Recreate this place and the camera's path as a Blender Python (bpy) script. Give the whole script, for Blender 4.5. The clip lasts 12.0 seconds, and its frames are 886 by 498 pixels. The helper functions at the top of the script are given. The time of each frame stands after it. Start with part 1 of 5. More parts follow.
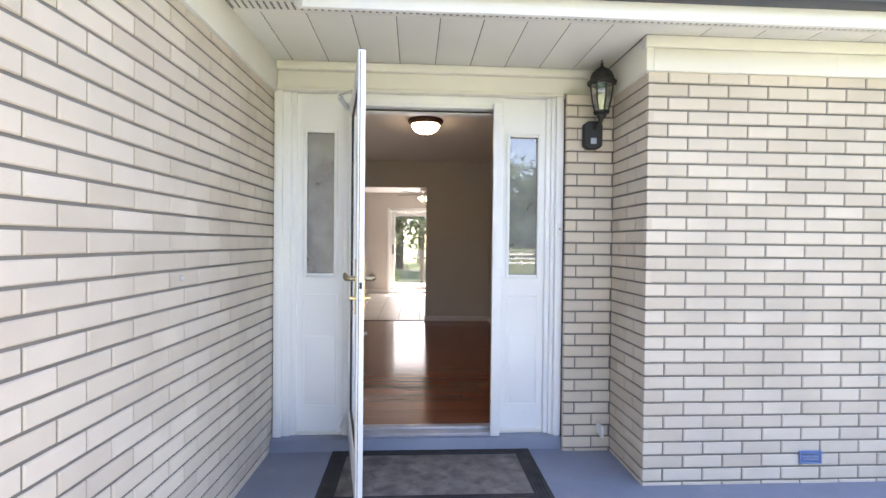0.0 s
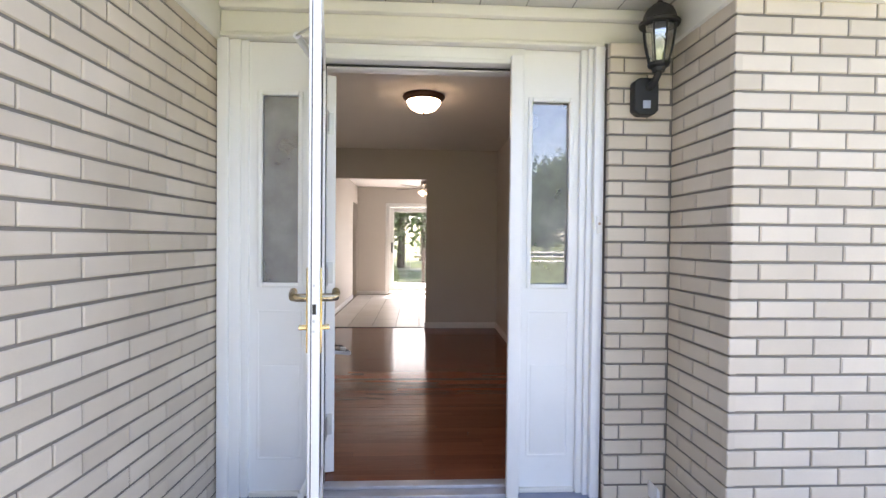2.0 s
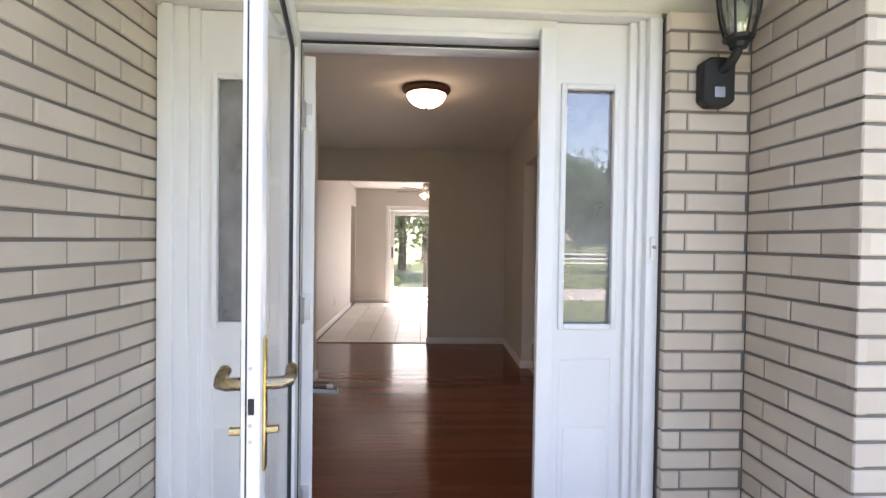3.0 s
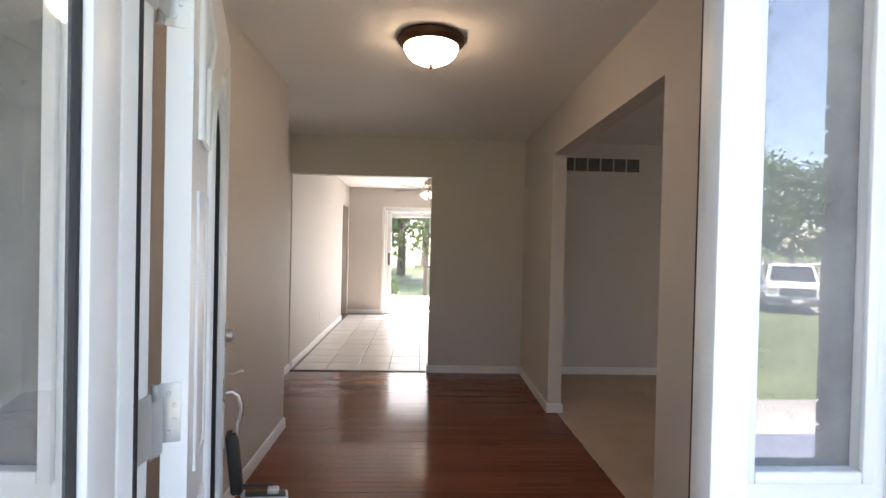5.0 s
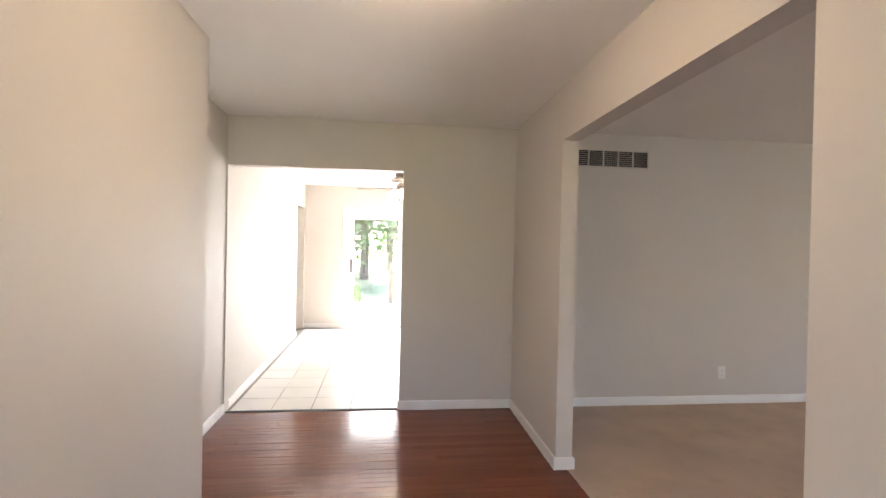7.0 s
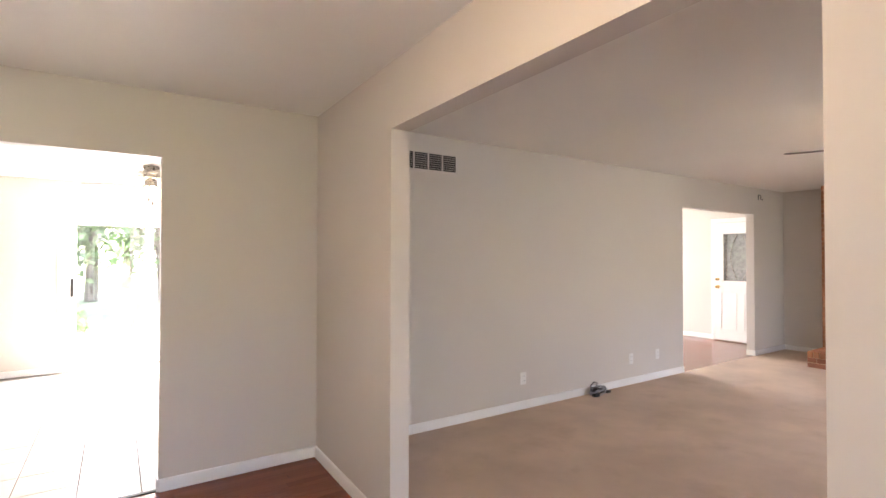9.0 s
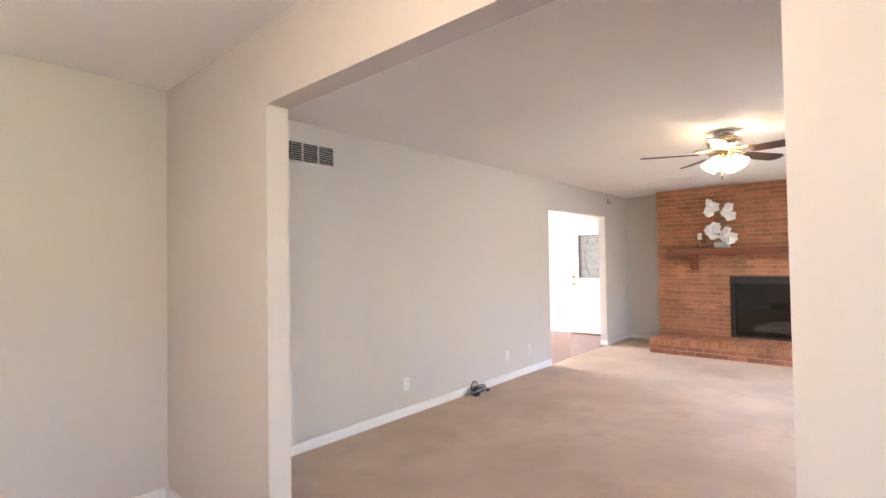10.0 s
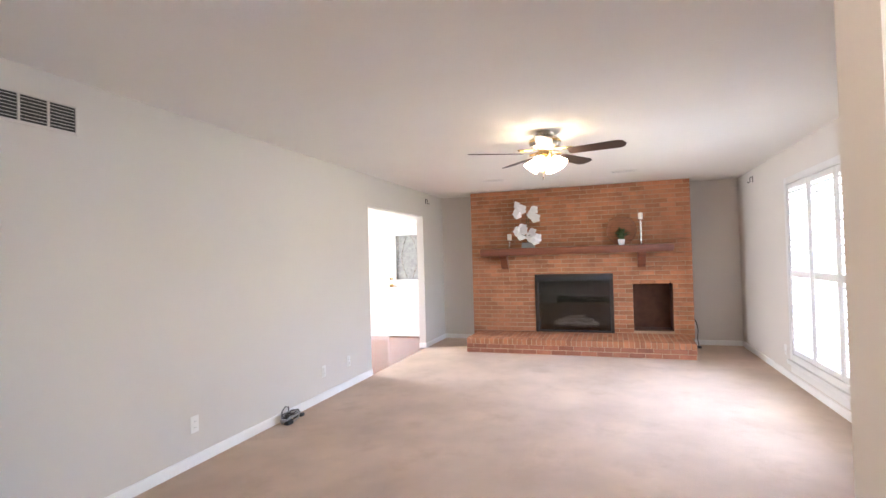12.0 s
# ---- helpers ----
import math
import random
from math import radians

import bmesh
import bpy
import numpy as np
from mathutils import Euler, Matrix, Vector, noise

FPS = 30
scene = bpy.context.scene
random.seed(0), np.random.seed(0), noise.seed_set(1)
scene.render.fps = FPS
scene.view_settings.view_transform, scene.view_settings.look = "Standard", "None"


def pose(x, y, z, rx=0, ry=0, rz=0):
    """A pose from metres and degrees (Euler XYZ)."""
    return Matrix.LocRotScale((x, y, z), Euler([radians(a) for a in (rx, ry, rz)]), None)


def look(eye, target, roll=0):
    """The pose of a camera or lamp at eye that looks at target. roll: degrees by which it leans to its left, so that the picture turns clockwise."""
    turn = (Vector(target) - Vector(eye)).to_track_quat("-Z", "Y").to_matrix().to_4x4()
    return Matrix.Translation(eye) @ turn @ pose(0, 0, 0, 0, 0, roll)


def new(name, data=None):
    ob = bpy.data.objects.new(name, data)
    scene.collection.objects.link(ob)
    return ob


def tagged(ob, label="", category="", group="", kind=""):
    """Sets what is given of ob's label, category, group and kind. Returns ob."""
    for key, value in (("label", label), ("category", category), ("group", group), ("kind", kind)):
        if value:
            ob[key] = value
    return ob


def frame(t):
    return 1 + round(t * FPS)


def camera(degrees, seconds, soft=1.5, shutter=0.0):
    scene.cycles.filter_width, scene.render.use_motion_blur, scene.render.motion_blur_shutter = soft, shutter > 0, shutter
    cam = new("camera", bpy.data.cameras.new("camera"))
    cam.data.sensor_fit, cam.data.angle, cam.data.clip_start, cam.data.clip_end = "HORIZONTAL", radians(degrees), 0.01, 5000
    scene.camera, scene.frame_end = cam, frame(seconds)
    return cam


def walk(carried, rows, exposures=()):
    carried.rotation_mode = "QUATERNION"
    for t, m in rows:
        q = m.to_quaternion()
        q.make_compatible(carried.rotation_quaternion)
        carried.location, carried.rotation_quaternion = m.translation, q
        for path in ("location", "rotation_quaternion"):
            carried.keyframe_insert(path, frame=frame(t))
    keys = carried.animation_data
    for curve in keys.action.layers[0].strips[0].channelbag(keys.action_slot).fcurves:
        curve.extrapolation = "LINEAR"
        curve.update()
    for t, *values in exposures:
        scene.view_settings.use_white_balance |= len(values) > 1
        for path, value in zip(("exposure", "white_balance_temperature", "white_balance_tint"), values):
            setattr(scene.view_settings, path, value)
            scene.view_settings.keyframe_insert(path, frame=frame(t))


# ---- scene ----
cam = camera(84.0, 12.0)

PATH = [
    (0, (-0.189, -3.204, 1.208), (-0.074, -1.207, 1.183), 0.6),
    (0.5, (-0.198, -3.06, 1.207), (-0.08, -1.064, 1.176), 0.6),
    (1, (-0.191, -2.885, 1.208), (-0.078, -0.889, 1.181), 0.6),
    (1.5, (-0.156, -2.657, 1.204), (-0.05, -0.66, 1.167), 0.6),
    (2, (-0.131, -2.417, 1.216), (-0.028, -0.42, 1.181), 0.6),
    (2.5, (-0.132, -2.146, 1.229), (-0.032, -0.149, 1.191), 0.7),
    (3, (-0.128, -1.874, 1.319), (-0.032, 0.124, 1.284), 0.8),
    (5, (-0.13, -0.789, 1.368), (-0.034, 1.209, 1.344), 1.3),
    (5.5, (-0.138, -0.54, 1.373), (-0.042, 1.457, 1.348), 1.3),
    (6, (-0.15, -0.287, 1.379), (-0.05, 1.711, 1.361), 1.3),
    (6.5, (-0.155, -0.089, 1.396), (-0.036, 1.908, 1.382), 1.3),
    (7, (-0.185, 0.142, 1.425), (0.06, 2.127, 1.41), 1.2),
    (9, (-0.245, 0.893, 1.443), (0.861, 2.559, 1.474), 0.1),
    (9.5, (-0.249, 1.039, 1.419), (1.078, 2.534, 1.465), -0.5),
    (10, (-0.192, 1.171, 1.404), (1.322, 2.477, 1.451), -0.9),
    (10.5, (-0.105, 1.296, 1.403), (1.569, 2.39, 1.451), -1.3),
    (11, (0.012, 1.406, 1.412), (1.808, 2.286, 1.456), -1.5),
    (11.5, (0.139, 1.467, 1.413), (2.003, 2.192, 1.454), -1.6),
    (12, (0.266, 1.556, 1.412), (2.157, 2.205, 1.448), -1.6),
]
EXPOSURES = [(0, 2.57, 7050, 23), (3, 2.56, 7150, 25), (4.5, 2.70, 6950, 22), (5, 2.95, 6800, 20), (5.5, 3.45, 6700, 18), (6, 3.9, 6650, 17), (6.5, 4.12, 6650, 17), (7, 4.22, 6600, 17), (9, 4.66, 6650, 20), (9.6, 4.98, 6450, 19), (10.5, 5.25, 6150, 18), (12, 5.22, 5950, 17)]
walk(cam, [(t, look(e, g, r)) for t, e, g, r in PATH], EXPOSURES)

# ---- light and exposure ----
SUN_EL, SUN_AZ = 62.0, 14.0
world = bpy.data.worlds.new("sky")
scene.world = world
world.use_nodes = True
wn = world.node_tree.nodes
sky = wn.new("ShaderNodeTexSky")
sky.sky_type, sky.sun_disc = "NISHITA", False
sky.sun_elevation, sky.sun_rotation = radians(SUN_EL), radians(SUN_AZ)
world.node_tree.links.new(sky.outputs[0], wn["Background"].inputs[0])
wn["Background"].inputs[1].default_value = 0.15


def lamp(name, kind, energy, m, color=(1, 1, 1), **extra):
    data = bpy.data.lights.new(name, kind)
    data.energy, data.color = energy, color
    for key, value in extra.items():
        if key == "size":
            data.shape, data.size, data.size_y = "RECTANGLE", value[0], value[1]
        elif key == "radius":
            data.shadow_soft_size = value
        elif key == "spread":
            data.spread = value
        elif key == "angle":
            data.angle = value
    ob = new(name, data)
    ob.matrix_world = m
    return ob


# the sun stands behind the house, high and to the right of the walk
sun_way = Vector((math.sin(radians(SUN_AZ)) * math.cos(radians(SUN_EL)), math.cos(radians(SUN_AZ)) * math.cos(radians(SUN_EL)), math.sin(radians(SUN_EL))))
lamp("sun", "SUN", 5.0, look(sun_way * 20, (0, 0, 0)), (1, 0.95, 0.88), angle=radians(0.5))
# sky light in the openings of windows and glass doors
lamp("window_light", "AREA", 5.4, look((5.16, -0.70, 1.2), (5.16, 2, 1.2)), (0.92, 0.96, 1), size=(2.3, 1.7))
lamp("patio_light", "AREA", 9.5, look((-0.05, 8.82, 1.05), (-0.05, 5, 0.9)), (0.95, 0.98, 1), size=(1.7, 1.9))
lamp("garden_light", "AREA", 13, look((6.75, 8.85, 1.35), (6.75, 6, -1.2)), (0.97, 0.98, 1), size=(1.95, 1.5))


# ---- materials ----
def ramp(nt, fac, stops):
    node = nt.nodes.new("ShaderNodeValToRGB")
    els = node.color_ramp.elements
    while len(els) < len(stops):
        els.new(0.5)
    for el, (p, c) in zip(els, stops):
        el.position, el.color = p, (*c, 1)
    nt.links.new(fac, node.inputs[0])
    return node.outputs[0]


def noise_tex(nt, vec, scale, detail=4, rough=0.55):
    n = nt.nodes.new("ShaderNodeTexNoise")
    n.inputs["Scale"].default_value, n.inputs["Detail"].default_value, n.inputs["Roughness"].default_value = scale, detail, rough
    if vec is not None:
        nt.links.new(vec, n.inputs["Vector"])
    return n.outputs["Fac"]


def stretch(nt, vec, s):
    n = nt.nodes.new("ShaderNodeMapping")
    n.inputs["Scale"].default_value = s
    nt.links.new(vec, n.inputs["Vector"])
    return n.outputs[0]


def mixed(nt, fac, a, b, mode="MIX"):
    n = nt.nodes.new("ShaderNodeMix")
    n.data_type, n.blend_type = "RGBA", mode
    for sock, value in ((n.inputs[0], fac), (n.inputs[6], a), (n.inputs[7], b)):
        if isinstance(value, (int, float)):
            sock.default_value = value
        elif isinstance(value, tuple):
            sock.default_value = (*value, 1)
        else:
            nt.links.new(value, sock)
    return n.outputs[2]


def surface(name, color, rough=0.6, metal=0.0, vary=0.12, large=1.2, fine=60, bump=0.15, depth=0.002, random_vary=0.0, grain=None, stain=None, coat=0.0, spec=0.5, island=False):
    """A painted, fired or woven surface: two scales of variation, fine relief, wear in the gloss."""
    m = bpy.data.materials.new(name)
    m.use_nodes = True
    nt = m.node_tree
    b = nt.nodes["Principled BSDF"]
    pos = nt.nodes.new("ShaderNodeNewGeometry").outputs["Position"]
    dark, light = tuple(c * (1 - vary) for c in color), tuple(min(1, c * (1 + vary)) for c in color)
    big = noise_tex(nt, pos, large, 3)
    col = ramp(nt, big, [(0.3, dark), (0.7, light)])
    if grain:
        g = noise_tex(nt, stretch(nt, pos, grain), 1.0, 6, 0.65)
        col = mixed(nt, 0.75, col, ramp(nt, g, [(0.3, tuple(c * (1 - 3 * vary) for c in color)), (0.65, tuple(min(1, c * (1 + vary)) for c in color))]))
    small = noise_tex(nt, pos, fine, 4, 0.7)
    col = mixed(nt, 0.5, col, ramp(nt, small, [(0.25, (1 - vary,) * 3), (0.75, (1, 1, 1))]), "MULTIPLY")
    if random_vary:
        if island:
            rnd = nt.nodes.new("ShaderNodeNewGeometry").outputs["Random Per Island"]
        else:
            rnd = nt.nodes.new("ShaderNodeObjectInfo").outputs["Random"]
        lo, hi = 1 - random_vary, 1 + random_vary
        col = mixed(nt, 1.0, col, ramp(nt, rnd, [(0, (lo, lo * 0.98, lo * 0.95)), (1, (hi, hi, hi))]), "MULTIPLY")
    if stain:
        s_col, s_scale, s_from, s_fac = stain
        patch = noise_tex(nt, pos, s_scale, 5, 0.6)
        mask = ramp(nt, patch, [(s_from, (0, 0, 0)), (min(1, s_from + 0.18), (s_fac,) * 3)])
        col = mixed(nt, mask, col, s_col)
    nt.links.new(col, b.inputs["Base Color"])
    nt.links.new(ramp(nt, small, [(0.2, (max(0, rough - 0.08),) * 3), (0.8, (min(1, rough + 0.08),) * 3)]), b.inputs["Roughness"])
    b.inputs["Metallic"].default_value = metal
    b.inputs["Coat Weight"].default_value = coat
    b.inputs["Coat Roughness"].default_value = 0.15
    b.inputs["Specular IOR Level"].default_value = spec
    if bump:
        bp = nt.nodes.new("ShaderNodeBump")
        bp.inputs["Strength"].default_value, bp.inputs["Distance"].default_value = bump, depth
        nt.links.new(small, bp.inputs["Height"])
        nt.links.new(bp.outputs[0], b.inputs["Normal"])
    return m


def glowing(name, color, strength):
    m = bpy.data.materials.new(name)
    m.use_nodes = True
    b = m.node_tree.nodes["Principled BSDF"]
    b.inputs["Base Color"].default_value = (0.9, 0.88, 0.82, 1)
    b.inputs["Roughness"].default_value = 0.35
    b.inputs["Emission Color"].default_value = (*color, 1)
    b.inputs["Emission Strength"].default_value = strength
    return m


def pane_glass(name, gloss=0.2, tint=(1, 1, 1), rough=0.0, haze_mix=0.0):
    m = bpy.data.materials.new(name)
    m.use_nodes = True
    nt = m.node_tree
    nt.nodes.remove(nt.nodes["Principled BSDF"])
    clear, shine, mx = nt.nodes.new("ShaderNodeBsdfTransparent"), nt.nodes.new("ShaderNodeBsdfGlossy"), nt.nodes.new("ShaderNodeMixShader")
    clear.inputs[0].default_value = (*tint, 1)
    shine.inputs[0].default_value = (1, 1, 1, 1)
    shine.inputs["Roughness"].default_value = rough
    mx.inputs[0].default_value = gloss
    nt.links.new(clear.outputs[0], mx.inputs[1])
    nt.links.new(shine.outputs[0], mx.inputs[2])
    last = mx.outputs[0]
    # pale diffuse film paints a haze over what the pane reflects
    if haze_mix:
        film, cover = nt.nodes.new("ShaderNodeBsdfDiffuse"), nt.nodes.new("ShaderNodeMixShader")
        film.inputs[0].default_value = (0.75, 0.75, 0.73, 1)
        pos = nt.nodes.new("ShaderNodeNewGeometry").outputs["Position"]
        haze = ramp(nt, noise_tex(nt, pos, 4, 5), [(0.3, (haze_mix * 0.6,) * 3), (0.7, (haze_mix * 1.4,) * 3)])
        nt.links.new(haze, cover.inputs[0])
        nt.links.new(last, cover.inputs[1])
        nt.links.new(film.outputs[0], cover.inputs[2])
        last = cover.outputs[0]
    nt.links.new(last, nt.nodes["Material Output"].inputs[0])
    return m


BRICK = surface("cream_brick", (0.60, 0.525, 0.425), 0.75, vary=0.07, large=3, fine=90, bump=0.35, depth=0.003, random_vary=0.08, stain=((0.45, 0.37, 0.25), 1.3, 0.62, 0.35))
BRICK_FAR = surface("cream_brick_rest", (0.60, 0.525, 0.425), 0.75, vary=0.07, large=3, fine=90, bump=0.35, depth=0.003, random_vary=0.08, island=True, stain=((0.45, 0.37, 0.25), 1.3, 0.62, 0.35))
MORTAR = surface("grey_mortar", (0.20, 0.178, 0.152), 0.9, vary=0.15, fine=120, bump=0.5, depth=0.003)
TRIM = surface("white_trim_paint", (0.85, 0.85, 0.83), 0.38, vary=0.03, large=2, fine=40, bump=0.06, stain=((0.55, 0.53, 0.48), 3.0, 0.70, 0.25))
SHUTTER = surface("shutter_paint", (0.70, 0.69, 0.67), 0.4, vary=0.03, large=2, fine=40, bump=0.05)
CREAM = surface("cream_trim_paint", (0.79, 0.77, 0.70), 0.5, vary=0.04, large=1.5, fine=30, bump=0.08, stain=((0.5, 0.45, 0.36), 2.2, 0.66, 0.3))
SOFFIT = surface("soffit_metal", (0.72, 0.71, 0.66), 0.45, vary=0.04, large=1.5, fine=20, bump=0.03)
JOINT_SHADE = surface("soffit_joint_shade", (0.24, 0.23, 0.21), 0.8, vary=0.2, bump=0)
PORCH = surface("blue_grey_floor_paint", (0.225, 0.25, 0.32), 0.55, vary=0.12, large=2.5, fine=70, bump=0.2, stain=((0.36, 0.35, 0.34), 3.5, 0.58, 0.5))
CONCRETE = surface("concrete", (0.42, 0.40, 0.36), 0.85, vary=0.12, large=1.2, fine=60, bump=0.3)
WALL = surface("greige_wall_paint", (0.63, 0.587, 0.537), 0.6, vary=0.02, large=0.8, fine=220, bump=0.12, depth=0.0012)
CEIL = surface("textured_ceiling_white", (0.84, 0.82, 0.78), 0.85, vary=0.02, large=0.9, fine=55, bump=0.45, depth=0.004)
BASE = surface("baseboard_white", (0.80, 0.79, 0.77), 0.4, vary=0.03, large=3, fine=40, bump=0.04)
CARPET = surface("beige_carpet", (0.62, 0.485, 0.385), 0.95, vary=0.12, large=1.6, fine=160, bump=0.9, depth=0.006, spec=0.1, stain=((0.46, 0.345, 0.26), 2.6, 0.54, 0.45))
WOOD = surface("cherry_floor_board", (0.20, 0.058, 0.027), 0.13, vary=0.09, large=1.5, fine=150, bump=0.03, random_vary=0.16, grain=(2.5, 90, 90), coat=0.0, spec=0.32)
WOOD_GAP = surface("floor_joint", (0.035, 0.016, 0.010), 0.6, vary=0.1, bump=0)
TILE = surface("white_floor_tile", (0.70, 0.68, 0.64), 0.35, vary=0.05, large=2.5, fine=40, bump=0.04, random_vary=0.04)
GROUT = surface("tile_grout", (0.30, 0.28, 0.25), 0.9, vary=0.1, bump=0.2)
RED = surface("red_fireplace_brick", (0.42, 0.176, 0.080), 0.8, vary=0.18, large=5, fine=80, bump=0.5, depth=0.004, random_vary=0.19)
RED_REST = surface("red_fireplace_brick_rest", (0.42, 0.176, 0.080), 0.8, vary=0.18, large=5, fine=80, bump=0.5, depth=0.004, random_vary=0.19, island=True)
# the fireplace red darkened: the riser's shade is put into its colour
RED_SHADED = surface("shaded_hearth_brick", (0.33, 0.125, 0.065), 0.8, vary=0.2, large=5, fine=80, bump=0.5, depth=0.004, random_vary=0.2)
RED_MORTAR = surface("pale_mortar", (0.47, 0.32, 0.20), 0.9, vary=0.15, fine=100, bump=0.4)
MANTEL = surface("mantel_oak", (0.22, 0.064, 0.026), 0.5, vary=0.18, large=2, fine=120, bump=0.1, grain=(90, 3, 90), coat=0.1)
BLACK = surface("black_iron", (0.018, 0.017, 0.016), 0.55, vary=0.2, fine=120, bump=0.15)
SOOT = surface("sooty_firebrick", (0.035, 0.027, 0.022), 0.95, vary=0.3, fine=60, bump=0.4)
BRASS = surface("polished_brass", (0.75, 0.55, 0.24), 0.22, 1.0, vary=0.1, fine=30, bump=0.02)
PEWTER = surface("pewter_metal", (0.45, 0.42, 0.38), 0.28, 1.0, vary=0.1, fine=30, bump=0.02)
NICKEL = surface("brushed_nickel", (0.55, 0.52, 0.47), 0.3, 1.0, vary=0.08, fine=60, bump=0.02)
BRONZE = surface("oiled_bronze", (0.10, 0.055, 0.035), 0.4, 0.8, vary=0.15, fine=40, bump=0.03)
STEEL = surface("galvanised_hinge", (0.62, 0.62, 0.60), 0.45, 0.6, vary=0.12, fine=50, bump=0.04)
BLADE = surface("walnut_fan_blade", (0.050, 0.026, 0.018), 0.45, vary=0.2, fine=90, bump=0.05)
PALE_BLADE = surface("grey_fan_blade", (0.22, 0.20, 0.18), 0.4, vary=0.1, fine=60, bump=0.04)
RUBBER = surface("door_mat_border", (0.045, 0.040, 0.038), 0.95, vary=0.3, large=12, fine=160, bump=0.9, depth=0.006)
MATTING = surface("door_mat_pile", (0.19, 0.165, 0.145), 0.95, vary=0.4, large=9, fine=200, bump=0.9, depth=0.006, stain=((0.07, 0.062, 0.06), 16, 0.50, 0.6))
PLASTIC = surface("white_plastic", (0.78, 0.77, 0.74), 0.35, vary=0.02, bump=0.02)
GASKET = surface("black_gasket", (0.02, 0.02, 0.022), 0.6, vary=0.1, bump=0)
GLASS = pane_glass("window_glass", 0.10)
MIRROR_GLASS = pane_glass("sidelight_glass", 0.18, (0.35, 0.36, 0.37), 0.0, 0.22)
STORM_GLASS = pane_glass("storm_door_glass", 0.10, (1, 1, 1), 0.0, 0.02)
LACE_GLASS = pane_glass("leaded_glass", 0.22, (0.60, 0.64, 0.62), 0.12)
BOWL = glowing("lit_alabaster_bowl", (1.0, 0.77, 0.50), 3.1)
SHADE = glowing("lit_frosted_shade", (1.0, 0.78, 0.50), 0.85)
GRASS = surface("lawn", (0.13, 0.165, 0.06), 0.9, vary=0.3, large=0.5, fine=30, bump=0.6, depth=0.03, stain=((0.16, 0.16, 0.06), 0.7, 0.55, 0.5))
LEAF = surface("tree_leaf", (0.10, 0.16, 0.05), 0.6, vary=0.3, large=0.8, fine=12, bump=0, random_vary=0.35, island=True)
BARK = surface("tree_bark", (0.10, 0.075, 0.055), 0.9, vary=0.3, fine=25, bump=0.7, depth=0.02)
CAR_WHITE = surface("white_car_paint", (0.80, 0.80, 0.80), 0.2, vary=0.01, bump=0, coat=0.6)
DARK_GLASS = surface("dark_car_glass", (0.02, 0.022, 0.025), 0.08, vary=0.05, bump=0)
TYRE = surface("tyre_rubber", (0.02, 0.02, 0.02), 0.8, vary=0.1, bump=0.1)


# ---- building helpers ----
def put(bm, lo, hi, bevel=0.0, m=None):
    """An upright block between two corners, its edges rounded by bevel."""
    lo, hi = Vector(lo), Vector(hi)
    made = bmesh.ops.create_cube(bm, size=1)["verts"]
    bmesh.ops.transform(bm, matrix=Matrix.Translation((lo + hi) / 2) @ Matrix.Diagonal((*(hi - lo), 1)), verts=made)
    if bevel:
        edges = list({e for v in made for e in v.link_edges})
        made = [v for v in bmesh.ops.bevel(bm, geom=edges, offset=bevel, segments=2, affect="EDGES", profile=0.5)["verts"]]
    if m is not None:
        bmesh.ops.transform(bm, matrix=m, verts=list(set(made)))
    return bm


def block(lo, hi, bevel=0.0, m=None):
    return put(bmesh.new(), lo, hi, bevel, m)


def lathe(profile, segs=32, m=None, bm=None):
    """A turned body: (radius, height) pairs, closed at the ends where the radius is 0."""
    bm = bm or bmesh.new()
    rings = []
    for r, z in profile:
        if r < 1e-5:
            rings.append([bm.verts.new((0, 0, z))])
        else:
            rings.append([bm.verts.new((r * math.cos(a), r * math.sin(a), z)) for a in (2 * math.pi * i / segs for i in range(segs))])
    for a, b in zip(rings, rings[1:]):
        for i in range(segs):
            j = (i + 1) % segs
            q = [a[i % len(a)], a[j % len(a)], b[j % len(b)], b[i % len(b)]]
            q = list(dict.fromkeys(q))
            if len(q) > 2:
                bm.faces.new(q)
    if m is not None:
        bmesh.ops.transform(bm, matrix=m, verts=[v for ring in rings for v in ring])
    return bm


def pipe(points, radius, segs=10, bm=None, taper=1.0):
    """A round bar along a line of points."""
    bm = bm or bmesh.new()
    pts = [Vector(p) for p in points]
    rings, side = [], None
    for i, p in enumerate(pts):
        d = (pts[min(i + 1, len(pts) - 1)] - pts[max(i - 1, 0)]).normalized()
        if side is None:
            side = d.orthogonal().normalized()
        side = (side - d * side.dot(d)).normalized()
        up = d.cross(side)
        r = radius * (1 + (taper - 1) * i / max(1, len(pts) - 1))
        rings.append([bm.verts.new(p + r * (math.cos(a) * side + math.sin(a) * up)) for a in (2 * math.pi * k / segs for k in range(segs))])
    for a, b in zip(rings, rings[1:]):
        for i in range(segs):
            bm.faces.new((a[i], a[(i + 1) % segs], b[(i + 1) % segs], b[i]))
    bm.faces.new(rings[0][::-1])
    bm.faces.new(rings[-1])
    return bm


def outline(points, thick, m=None, bevel=0.0):
    """A flat plate cut to an outline in its own xy plane, with thickness in z."""
    bm = bmesh.new()
    f = bm.faces.new([bm.verts.new((x, y, 0)) for x, y in points])
    out = bmesh.ops.extrude_face_region(bm, geom=[f])
    bmesh.ops.translate(bm, vec=(0, 0, thick), verts=[g for g in out["geom"] if isinstance(g, bmesh.types.BMVert)])
    if bevel:
        bmesh.ops.bevel(bm, geom=list(bm.edges), offset=bevel, segments=1, affect="EDGES")
    if m is not None:
        bmesh.ops.transform(bm, matrix=m, verts=bm.verts)
    return bm


